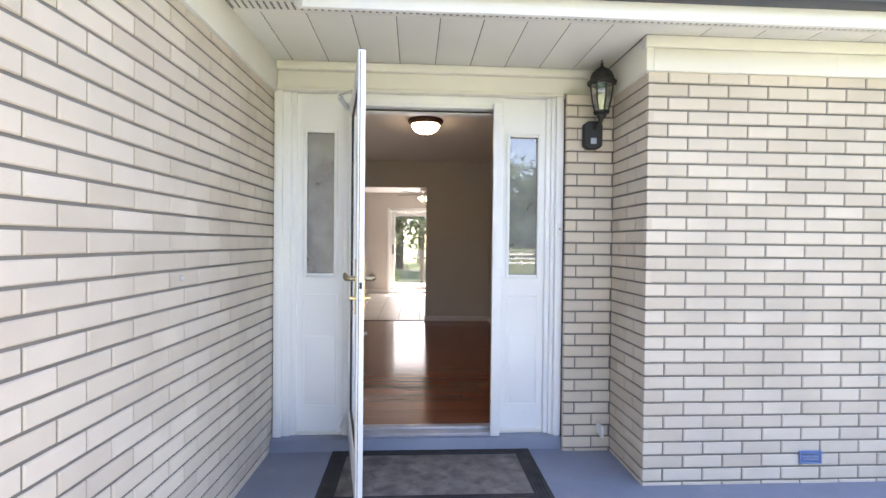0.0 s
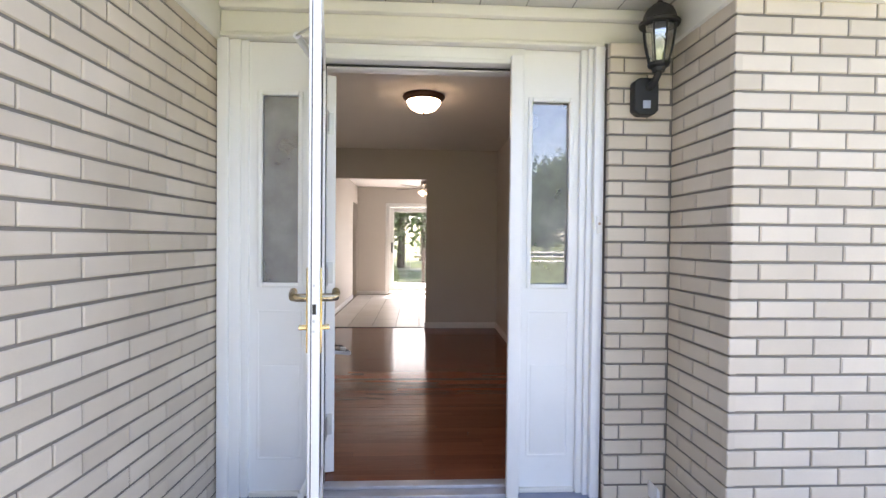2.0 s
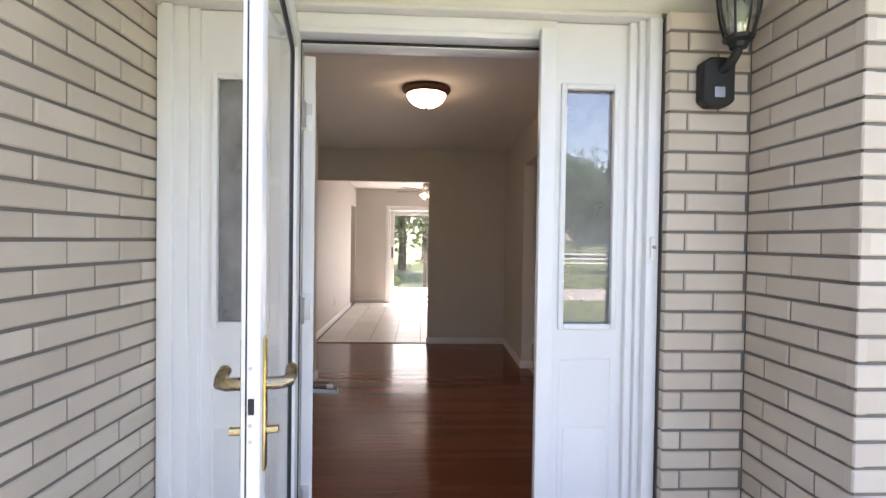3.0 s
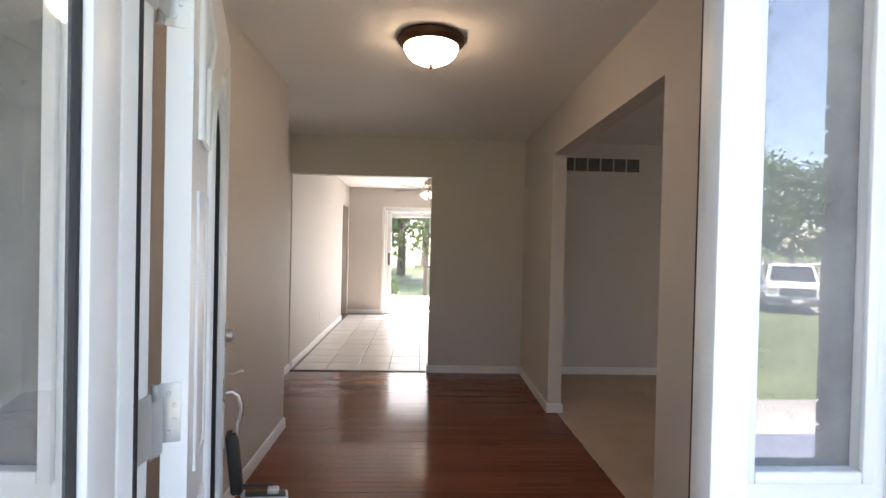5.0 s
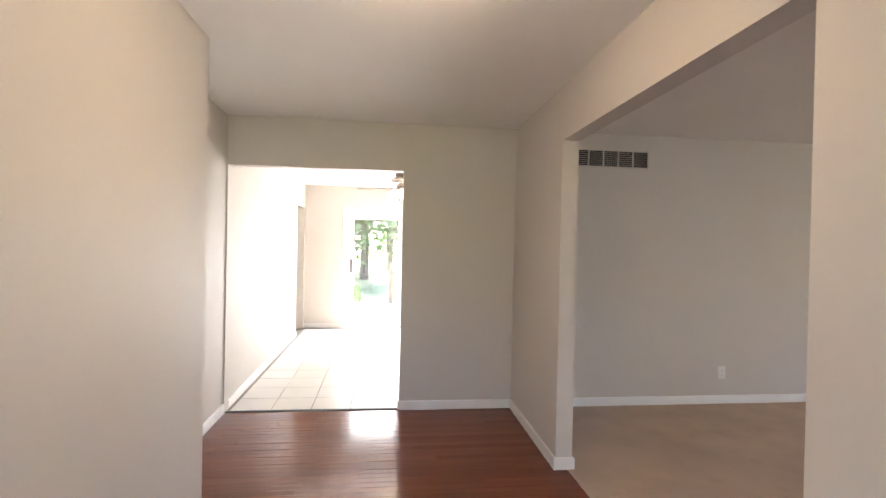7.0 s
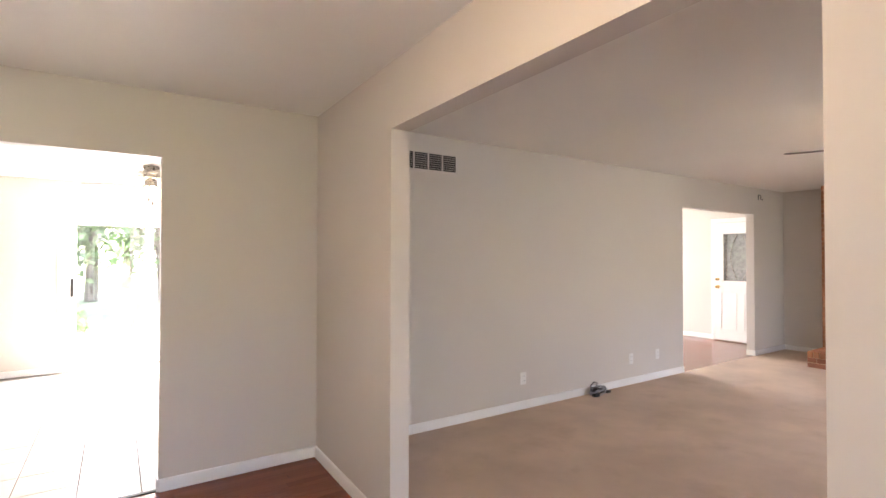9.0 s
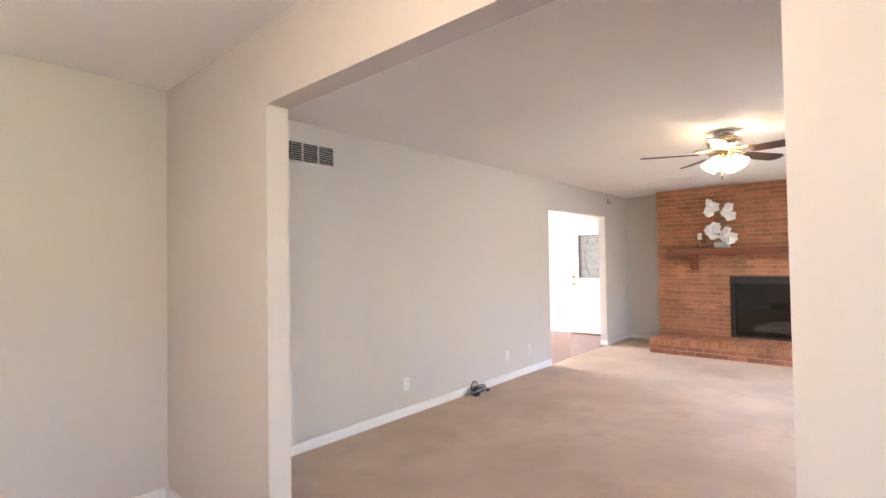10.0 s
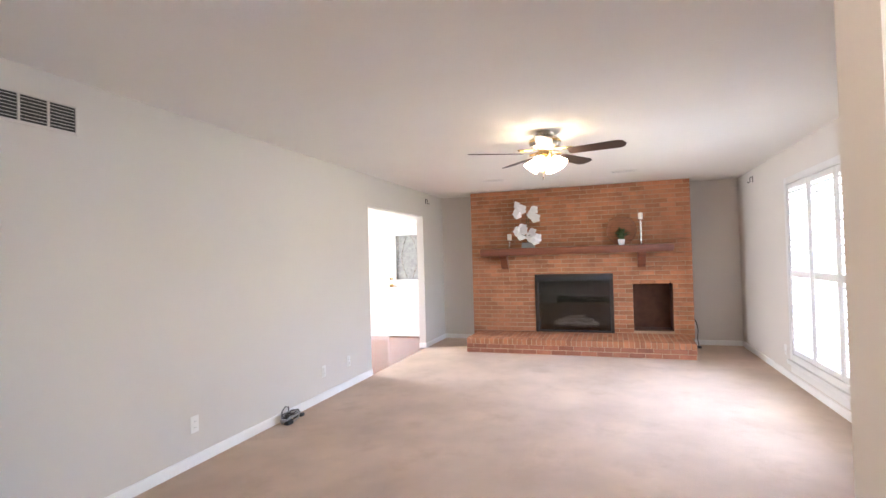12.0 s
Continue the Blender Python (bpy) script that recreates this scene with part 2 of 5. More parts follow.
def mesh_of(name, bm, material, smooth=True):
    bmesh.ops.recalc_face_normals(bm, faces=bm.faces)
    me = bpy.data.meshes.new(name)
    bm.to_mesh(me)
    bm.free()
    for mt in material if isinstance(material, (list, tuple)) else [material]:
        me.materials.append(mt)
    if smooth:
        me.polygons.foreach_set("use_smooth", [True] * len(me.polygons))
        me.set_sharp_from_angle(angle=radians(35))
    return me


def part(name, bm, material, parent=None, label=""):
    ob = new(name, mesh_of(name, bm, material))
    if parent is not None:
        ob.parent = parent
    return tagged(ob, label) if label else ob


def wpart(name, bm, material, parent, label=""):
    """The same for a mesh that is given in the world's own coordinates."""
    ob = part(name, bm, material, parent, label)
    up = parent
    m = Matrix()
    while up is not None:
        m = up.matrix_parent_inverse @ up.matrix_basis @ m if up.parent else up.matrix_basis @ m
        up = up.parent
    ob.matrix_parent_inverse = m.inverted()
    return ob


def thing(name, label, category, at=(0, 0, 0), group="", turn=0):
    ob = new(name)
    ob.matrix_basis = pose(*at, 0, 0, turn)
    return tagged(ob, label, category, group)


def solid(name, bm, material, label, category, kind="", group=""):
    return tagged(part(name, bm, material), label, category, group, kind)


def structure(name, bm, material, label, category):
    return solid(name, bm, material, label, category, "structure")


def slab_with_holes(axis, at0, at1, a0, a1, z0, z1, holes):
    """An upright wall between at0 and at1 on axis, from a0 to a1 along the other, with rectangular holes (a, b, zlo, zhi)."""
    bm = bmesh.new()
    cuts = sorted({a0, a1, *(h[0] for h in holes), *(h[1] for h in holes)})
    for p, q in zip(cuts, cuts[1:]):
        gaps = sorted((h[2], h[3]) for h in holes if h[0] <= p and h[1] >= q)
        z = z0
        for lo, hi in gaps + [(z1, z1)]:
            if lo - z > 1e-4:
                if axis == "x":
                    put(bm, (at0, p, z), (at1, q, lo))
                else:
                    put(bm, (p, at0, z), (q, at1, lo))
            z = max(z, hi)
    bmesh.ops.remove_doubles(bm, verts=bm.verts, dist=1e-5)
    bm.verts.index_update()
    twin = {}
    for face in bm.faces:
        twin.setdefault(tuple(sorted(v.index for v in face.verts)), []).append(face)
    inner = [f for fs in twin.values() if len(fs) > 1 for f in fs]
    if inner:
        bmesh.ops.delete(bm, geom=inner, context="FACES_ONLY")
    return bm


# ---- plan: front door in the plane y = 0, house floor at z = 0 ----
H = 2.463                   # ceiling
PZ = -0.112                  # porch floor
XL, XP, YP, YF = -1.080, 1.068, -0.130, -0.592   # brick faces: left wall, corner, pier beside the door, front wall
TOP = 2.147                  # top of the brickwork
SOF = 2.335                  # soffit
D0, D1, DH = -0.586, 0.354, 2.07               # front door opening
FL, FR, FE = -1.088, 0.970, 4.378               # foyer: left wall, right wall, end wall
A0, A1, AH = 1.280, 3.175, 2.112                # opening from foyer to living room
K0, K1, KH = -1.455, -0.015, 2.055            # opening from foyer to kitchen
RL = -1.465                                   # recess and kitchen left wall
LX, LY = 8.50, -0.22                         # living room: far wall, window wall
G0, G1, GH = 5.685, 7.54, 2.075                # opening from living room to back room
KB = 8.58                                    # back wall
S0, S1, SH = -0.785, 1.04, 1.97               # patio door
W0, W1, WZ0, WZ1 = 3.96, 6.36, 0.30, 2.085    # living room window
T = 0.110
LEAN = 0.0212               # the foyer's right wall runs slightly out of square


def fr(y):
    return FR + (y - FE) * LEAN


structure("wall_entry", slab_with_holes("y", 0.0, 0.14, FL - 0.3, XP + 0.2, -0.11, H + 0.1, [(XL + 0.006, 0.765, -0.03, 2.16)]), WALL, "greige painted wall around the front entry", "wall")
structure("wall_foyer_left", block((FL - T, 0.14, -0.02), (FL, 2.81, H)), WALL, "plain greige painted foyer wall", "wall")
structure("wall_recess", block((RL - T, 2.695, -0.02), (RL, FE, H)), WALL, "greige painted wall of the foyer recess", "wall")
structure("wall_recess_return", block((RL, 2.695, -0.02), (FL - T, 2.81, H)), WALL, "short greige wall closing the foyer recess", "wall")
structure("wall_foyer_end", slab_with_holes("y", FE, FE + T, RL - T, LX + T, -0.02, H, [(K0, K1, -0.02, KH), (G0, G1, -0.02, GH)]), WALL, "long greige wall with two plain openings", "wall")
bm = slab_with_holes("x", FR, FR + T, 0.14, FE, -0.02, H, [(A0, A1, -0.02, AH)])
bmesh.ops.transform(bm, matrix=Matrix(((1, LEAN, 0, -FE * LEAN), (0, 1, 0, 0), (0, 0, 1, 0), (0, 0, 0, 1))), verts=bm.verts)
structure("wall_foyer_right", bm, WALL, "greige foyer wall with a wide square opening", "wall")
structure("wall_fireplace", block((LX, LY - 0.1, -0.02), (LX + T, FE, H)), WALL, "taupe painted wall behind the fireplace", "wall")
structure("wall_window", slab_with_holes("y", YF + 0.1, LY, XP + 0.125, LX + T, -0.11, H + 0.1, [(W0, W1, WZ0, WZ1)]), WALL, "greige outside wall with a shuttered window", "wall")
structure("wall_entry_side", block((XP + 0.125, LY, -0.02), (XP + 0.2, 0.0, H)), WALL, "short greige wall beside the entry", "wall")
structure("wall_kitchen_left", slab_with_holes("x", RL - T, RL, FE + T, KB, -0.02, H, [(7.80, 8.46, -0.02, 1.99)]), WALL, "pale kitchen wall with a narrow doorway", "wall")
structure("wall_hall", block((RL - 1.3, 7.4, -0.02), (RL - T, 7.5, H)), WALL, "plain wall of a side hall", "wall")
structure("wall_hall_end", block((RL - 1.4, 7.4, -0.02), (RL - 1.3, KB + 0.2, H)), WALL, "plain end wall of a side hall", "wall")
structure("wall_back", slab_with_holes("y", KB, KB + 0.2, RL - 1.4, LX + T, -0.02, H, [(S0, S1, -0.02, SH), (5.75, 7.75, 0.08, 2.10)]), WALL, "pale back wall with a glazed patio door", "wall")
structure("wall_back_room", block((LX, FE + T, -0.02), (LX + 0.15, KB, H)), WALL, "pale wall of the back room", "wall")
structure("wall_kitchen_right", block((3.4, FE + T, -0.02), (3.5, KB, H)), WALL, "plain wall between kitchen and back room", "wall")
structure("ceiling", block((RL - 1.4, 0.0, H), (LX + 0.15, KB + 0.2, H + 0.1)), CEIL, "white knockdown-textured ceiling", "ceiling")
structure("ceiling_front", block((XP + 0.125, YF + 0.1, H), (LX + 0.15, 0.0, H + 0.1)), CEIL, "white textured ceiling along the window wall", "ceiling")

structure("ceiling_kitchen", block((RL, FE + T, 2.385), (3.4, KB, H - 0.003)), CEIL, "white lowered kitchen ceiling", "ceiling")

# floors
structure("subfloor", block((RL - 1.4, 0.02, -0.11), (LX + 0.15, KB + 0.2, -0.022)), CONCRETE, "hidden slab under the floors", "floor")
structure("subfloor_front", block((XP + 0.125, YF + 0.1, -0.11), (LX + 0.15, 0.02, -0.022)), CONCRETE, "hidden slab under the carpet", "floor")
structure("carpet_front", block((XP + 0.2, LY, -0.022), (LX, 0.14, 0.004)), CARPET, "beige carpet along the window wall", "floor")
structure("carpet_floor", block((FR + 0.055, 0.14, -0.022), (LX, FE, 0.004)), CARPET, "worn beige wall-to-wall carpet with faint stains", "floor")
foyer_floor = structure("foyer_floor", block((RL, 0.05, -0.022), (FR + 0.05, FE + 0.02, -0.006)), WOOD_GAP, "glossy cherry-red hardwood strip floor", "floor")
kitchen_floor = structure("kitchen_floor", block((RL - 1.3, FE + 0.03, -0.022), (3.4, KB, -0.004)), GROUT, "off-white square ceramic tile floor", "floor")
back_floor = structure("back_room_floor", block((3.5, FE, -0.022), (LX, KB, -0.004)), WOOD_GAP, "reddish hardwood strip floor", "floor")
structure("threshold_strip", block((K0, FE + 0.005, -0.005), (K1, FE + 0.045, 0.008), 0.003), BLACK, "dark strip between wood floor and tiles", "threshold")

# baseboards
def baseboard(x0, y0, x1, y1, nx, ny, z=0.003):
    """White board along a wall, proud by 14 mm on the side (nx, ny), with an eased top."""
    bm = bmesh.new()
    d, n = Vector((x1 - x0, y1 - y0, 0)), Vector((nx, ny, 0))
    prof = [(0, 0), (0.014, 0), (0.014, 0.060), (0.009, 0.072), (0, 0.076)]
    a = [bm.verts.new(Vector((x0, y0, z)) + n * u + Vector((0, 0, v))) for u, v in prof]
    b = [bm.verts.new(Vector((x1, y1, z)) + n * u + Vector((0, 0, v))) for u, v in prof]
    for i in range(5):
        j = (i + 1) % 5
        bm.faces.new((a[i], a[j], b[j], b[i]))
    bm.faces.new(a[::-1])
    bm.faces.new(b)
    structure("baseboard", bm, BASE, "white painted wooden baseboard", "baseboard")

for run in ((FL, 0.15, FL, 2.824, 1, 0), (FL - T, 2.81, FL, 2.81, 0, 1), (RL, 2.81, RL, FE, 1, 0),
            (K1 + 0.0, FE, FR - 0.014, FE, 0, -1), (fr(A1), A1, FR, FE, -1, 0), (fr(0.14), 0.14, fr(A0), A0, -1, 0), (fr(A1) - 0.014, A1, fr(A1) + T + 0.014, A1, 0, -1),
            (fr(A0) - 0.014, A0, fr(A0) + T + 0.014, A0, 0, 1), (fr(A1) + T, A1, FR + T, FE, 1, 0), (fr(LY) + T, LY, fr(A0) + T, A0, 1, 0), (FR + T + 0.014, FE, G0, FE, 0, -1), (G1 - 0.014, FE, LX, FE, 0, -1),
            (LX, 3.755, LX, FE, -1, 0), (LX, LY, LX, 0.455, -1, 0), (XP + 0.2, LY, LX, LY, 0, 1), (G1, FE, G1, FE + T, -1, 0), (RL, FE + T, RL, 7.80, 1, 0),
            (LX, 5.50, LX, KB, -1, 0), (RL, KB, S0 - 0.06, KB, 0, -1), (K1, FE, K1, FE + T, -1, 0)):
    baseboard(*run)


# ---- outside shell ----
FX, HX, HEARTH = 8.10, 7.31, 0.215
wall_left = structure("wall_left", block((-0.25, -4.6, -0.4), (-0.007, 0.0, TOP), 0, pose(XL, 0, 0, 0, 0, -2)), MORTAR, "cream painted brick wall with dark joints", "brick wall")
wall_pier = structure("wall_pier", block((0.772, YP + 0.007, -0.4), (XP + 0.01, 0.0, TOP)), MORTAR, "narrow cream brick pier beside the entry", "brick wall")
wall_return = structure("wall_return", block((XP + 0.007, YF + 0.03, -0.4), (XP + 0.12, YP + 0.03, TOP)), MORTAR, "cream brick return wall of the entry", "brick wall")
wall_front = structure("wall_front", block((XP + 0.01, YF + 0.007, -0.4), (3.65, YF + 0.1, TOP)), MORTAR, "cream brick front wall", "brick wall")
structure("porch_floor", block((XL - 0.1, -3.0, -0.4), (3.7, -0.085, PZ), 0.006), PORCH, "blue-grey painted concrete porch floor with scuffs", "floor")
structure("entry_step", block((XL, -0.10, -0.4), (0.765, 0.06, -0.035), 0.006), PORCH, "blue-grey painted step under the front door", "step")
structure("porch_walk", block((-1.0, -3.95, -0.4), (9.0, -3.01, PZ - 0.02), 0.01), CONCRETE, "pale concrete front walk", "pavement")
structure("house_shell_left", block((XL - 4.0, -4.6, -0.4), (XL - 0.42, 0.0, H)), CREAM, "plain side wing behind the brick wall", "wall")

# boards above the brick
structure("frieze_left", block((-0.02, -4.6, TOP), (0.022, -0.02, SOF), 0.004, pose(XL, 0, 0, 0, 0, -2)), CREAM, "cream painted frieze board", "trim")
structure("frieze_return", block((XP - 0.022, YF - 0.022, TOP), (XP + 0.02, -0.02, SOF), 0.004), CREAM, "cream painted frieze board", "trim")
bm = block((XP + 0.0205, YF - 0.022, TOP), (3.6, YF + 0.02, 2.268), 0.004)
put(bm, (XP - 0.03, YF - 0.034, 2.270), (3.6, YF + 0.02, SOF), 0.005)
put(bm, (2.125, YF - 0.0235, TOP + 0.002), (2.129, YF - 0.02, SOF - 0.07))
structure("frieze_front", bm, CREAM, "cream frieze board with a cap and a butt joint", "trim")
bm = block((XL + 0.022, -0.055, 2.180), (XP - 0.022, 0.0, 2.280), 0.004)
put(bm, (XL + 0.022, -0.085, 2.282), (XP - 0.022, 0.0, SOF), 0.010)
put(bm, (XL + 0.022, -0.070, 2.158), (0.764, 0.0, 2.178), 0.006)
structure("entry_header", bm, CREAM, "cream painted header board over the entry", "trim")

# soffit of folded metal panels with dark seams, and a vented strip along the eave
EAVE = -0.86
bm = bmesh.new()
put(bm, (XL - 0.1, EAVE, SOF + 0.004), (XP + 0.1, 0.0, SOF + 0.03))
put(bm, (XP + 0.1, EAVE, SOF + 0.004), (6.0, YF + 0.09, SOF + 0.03))
x = XL + 0.12
while x < XP + 0.15:
    put(bm, (x - 0.218, EAVE + 0.13, SOF), (x, -0.03, SOF + 0.008), 0.003)
    x += 0.222
x = 1.04 + 0.292
while x < 5.8:
    put(bm, (x - 0.296, EAVE + 0.13, SOF), (x, YF - 0.03, SOF + 0.008), 0.003)
    x += 0.30
put(bm, (XL, EAVE, SOF - 0.003), (6.0, EAVE + 0.022, SOF + 0.01), 0.003)
put(bm, (XL, EAVE + 0.108, SOF - 0.003), (6.0, EAVE + 0.13, SOF + 0.01), 0.003)
structure("soffit", bm, SOFFIT, "cream metal soffit panels with a vented strip", "ceiling")
bm = bmesh.new()
x = XL + 0.01
while x < 5.9:
    put(bm, (x, EAVE + 0.022, SOF - 0.001), (x + 0.020, EAVE + 0.108, SOF + 0.006))
    x += 0.033
structure("soffit_vent", bm, SOFFIT, "narrow slatted vent strip in the soffit", "vent")
# dark-coloured sheet paints the shade in the panel joints and vent slots
structure("soffit_dark", put(block((XL - 0.02, EAVE + 0.01, SOF + 0.0015), (XP + 0.1, -0.01, SOF + 0.0035)), (XP + 0.1, EAVE + 0.01, SOF + 0.0015), (6.0, YF + 0.05, SOF + 0.0035)), JOINT_SHADE, "dark sheet painted as the shade behind the soffit joints", "ceiling")
structure("soffit_left", block((XL - 0.1, -4.6, SOF + 0.002), (-0.74, EAVE - 0.01, SOF + 0.03)), SOFFIT, "cream metal soffit of the side wing", "ceiling")
structure("fascia", block((-0.74, EAVE - 0.03, SOF - 0.045), (6.0, EAVE - 0.002, SOF + 0.10), 0.006), TRIM, "white metal fascia along the eave", "trim")
structure("fascia_left", block((-0.742, -4.6, SOF - 0.045), (-0.715, EAVE - 0.032, SOF + 0.10), 0.006), TRIM, "white metal fascia of the side wing", "trim")
GUTTER = surface("slate_gutter", (0.07, 0.075, 0.09), 0.5, vary=0.15, fine=30, bump=0.05)
bm = block((-0.70, EAVE - 0.13, SOF + 0.03), (6.0, EAVE - 0.032, SOF + 0.13), 0.012)
structure("gutter", bm, GUTTER, "dark slate-grey metal gutter", "gutter")
# plain roof planes over the house, unseen, added to keep sun off the entry
bm = bmesh.new()
ridge, eave = 4.6, SOF + 0.13
for pts in (((-6, EAVE - 0.1, eave), (10, EAVE - 0.1, eave), (10, 4.2, ridge), (-6, 4.2, ridge)), ((-6, 4.2, ridge), (10, 4.2, ridge), (10, 9.2, eave), (-6, 9.2, eave)),
            ((-5.2, -5.0, eave), (-0.70, -5.0, eave), (-0.70, EAVE, eave), (-2.9, EAVE + 3.0, 3.7), (-2.9, -5.0, 3.7)), ((-5.2, -5.0, eave), (-2.9, -5.0, 3.7), (-2.9, EAVE + 3.0, 3.7), (-5.2, EAVE, eave))):
    bm.faces.new([bm.verts.new(p) for p in pts])
structure("roof", bm, surface("roof_shingle", (0.06, 0.06, 0.065), 0.9, vary=0.25, fine=30, bump=0.5), "unseen dark roof added to block the sun", "roof")


# ---- the entry: casings, sidelights and doors ----
def bars(bm, x0, x1, z0, z1, y0, y1, w, bevel=0.004):
    """Four bars round an upright rectangle, outside it by w."""
    put(bm, (x0 - w, y0, z0 - w), (x0, y1, z1 + w), bevel)
    put(bm, (x1, y0, z0 - w), (x1 + w, y1, z1 + w), bevel)
    put(bm, (x0, y0, z1), (x1, y1, z1 + w), bevel)
    put(bm, (x0, y0, z0 - w), (x1, y1, z0), bevel)
    return bm


casing = None
for a, b, y in ((XL + 0.004, -1.025, -0.055), (-1.025, -0.975, -0.035), (-0.975, -0.940, -0.022), (0.662, 0.692, -0.028), (0.692, 0.716, -0.048), (0.716, 0.764, -0.078)):
    board = block((a, y, -0.035), (b, 0.06, 2.157), 0.004)
    if casing is None:
        casing = structure("entry_casing", board, TRIM, "stepped white casing around the entry", "trim")
    else:
        part("casing_board", board, TRIM, casing)
bm = bmesh.new()
put(bm, (D1, -0.045, -0.035), (D1 + 0.013, 0.05, 2.10), 0.003)
put(bm, (D1 + 0.013, -0.030, -0.035), (D1 + 0.026, 0.064, 2.10), 0.003)
put(bm, (D1 + 0.054, 0.051, -0.035), (D1 + 0.084, 0.142, 2.10), 0.003)
put(bm, (D1 + 0.026, 0.051, -0.035), (D1 + 0.0545, 0.068, 2.10), 0.002)
put(bm, (D0 - 0.062, -0.030, -0.035), (D0 - 0.022, 0.055, 2.10), 0.004)
put(bm, (D0 - 0.022, -0.012, -0.035), (D0, 0.070, 2.10), 0.003)
put(bm, (D0 - 0.062, -0.020, DH + 0.03), (D1 + 0.030, 0.14, 2.157), 0.004)
put(bm, (D0 - 0.02, -0.032, DH + 0.008), (D1 + 0.02, 0.13, DH + 0.03), 0.003)
put(bm, (D0 - 0.02, 0.05, DH - 0.006), (D1 + 0.02, 0.13, DH + 0.008), 0.002)
structure("door_frame", bm, TRIM, "white front door frame with stepped stops", "door frame")
bm = bmesh.new()
put(bm, (D1 + 0.004, 0.050, 0.0), (D1 + 0.0135, 0.060, DH + 0.005))
put(bm, (D0, 0.035, DH - 0.002), (D1, 0.048, DH + 0.004))
put(bm, (D0 - 0.004, 0.026, 0.0), (D0 + 0.003, 0.034, DH))
structure("weather_strip", bm, GASKET, "black weather strip round the door opening", "trim")
bm = block((D0, -0.07, -0.034), (D1, 0.06, -0.012), 0.004)
put(bm, (D0, -0.01, -0.012), (D1, 0.052, 0.006), 0.006)
structure("door_sill", bm, surface("worn_aluminium_sill", (0.50, 0.50, 0.52), 0.45, 0.6, vary=0.15, large=6, fine=60, bump=0.1), "worn aluminium sill of the front door", "sill")


def sidelight(name, x0, x1, gx0, gx1):
    z0, z1 = 1.0, 1.908
    s = structure(name, slab_with_holes("y", 0.0, 0.05, x0, x1, -0.03, 2.157, [(gx0, gx1, z0, z1)]), TRIM, "tall white sidelight panel with narrow reflecting glass", "window")
    part("glazing_bead", bars(bmesh.new(), gx0 + 0.004, gx1 - 0.004, z0 + 0.004, z1 - 0.004, -0.012, 0.0, 0.022), TRIM, s)
    pane = part("pane", block((gx0 + 0.001, 0.018, z0 + 0.001), (gx1 - 0.001, 0.024, z1 - 0.001)), MIRROR_GLASS, s)
    pane.visible_shadow = False
    part("raised_panel", block((x0 + 0.055, -0.004, 0.16), (x1 - 0.055, 0.002, 0.60), 0.003), TRIM, s)
    part("panel_moulding", bars(bmesh.new(), x0 + 0.045, x1 - 0.045, 0.15, 0.86, -0.003, 0.002, 0.010, 0.001), TRIM, s)
    part("foot_rail", block((x0 + 0.005, -0.02, -0.034), (x1 - 0.005, 0.0, -0.012), 0.003), CREAM, s)


sidelight("window_1", D1 + 0.026, 0.662, 0.425, 0.617)
sidelight("window_2", -0.940, D0 - 0.062, -0.884, -0.705)


def hinge(parent, x, y, z, leaf):
    h = part("hinge", block((x, y - 0.001, z - 0.05), (x + leaf, y + 0.002, z + 0.05), 0.0008), STEEL, parent, "grey metal hinge")
    part("knuckle", lathe([(0, -0.05), (0.007, -0.05), (0.007, 0.05), (0, 0.05)], 12, Matrix.Translation((x, y - 0.006, z))), STEEL, h)
    for k in (-0.035, -0.012, 0.012, 0.035):
        part("screw", lathe([(0, 0), (0.004, 0), (0.003, 0.0012), (0, 0.0014)], 8, pose(x + leaf * (0.6 if k * k > 0.001 else 0.4), y - 0.001, z + k, 90)), STEEL, h)


# front door, swung in; its outer face looks into the foyer
front_door = thing("front_door", "white panelled front door swung open, arched leaded glass and nickel handleset", "door", (-0.556, 0.150, 0.008), turn=107)
DW, DT, DZ = 0.914, 0.045, 2.045
# each leaf part lies between y = 0 (outer face) and y = DT
def arch(x0, x1, z0, z1, n=18):
    r = (x1 - x0) / 2
    return [(x0, z0), (x1, z0)] + [((x0 + x1) / 2 + r * math.cos(a), z1 - r + r * math.sin(a)) for a in (math.pi * i / n for i in range(n + 1))]

door_arch = arch(0.285, 0.59, 0.28, 1.735)
bm = bmesh.new()
put(bm, (0, 0, 0), (0.285, DT, DZ))
put(bm, (0.59, 0, 0), (DW, DT, DZ))
put(bm, (0.285, 0, 0), (0.59, DT, 0.28))
put(bm, (0.285, 0, 1.735), (0.59, DT, DZ))
for i in range(2, len(door_arch) - 1):
    (xa, za), (xb, zb) = door_arch[i], door_arch[i + 1]
    vs = [bm.verts.new(p) for y in (0, DT) for p in ((xa, y, za), (xb, y, zb), (xb, y, 1.735), (xa, y, 1.735))]
    for q in ((0, 1, 2, 3), (7, 6, 5, 4), (0, 4, 5, 1)):
        bm.faces.new([vs[k] for k in q])
part("leaf", bm, TRIM, front_door)
def ring_bead(points, r, y):
    loop = [Vector((px, y, pz)) for px, pz in points]
    return pipe(loop + loop[:2], r, 8)
part("glass_frame", ring_bead(arch(0.272, 0.603, 0.267, 1.748), 0.014, -0.002), TRIM, front_door)
part("inner_bead", ring_bead(arch(0.297, 0.578, 0.292, 1.723), 0.006, 0.006), GASKET, front_door, "dark inner bead of the glass")
part("pane", outline(door_arch, 0.006, pose(0, 0.022, 0, 90)), LACE_GLASS, front_door, "leaded decorative glass").visible_shadow = False
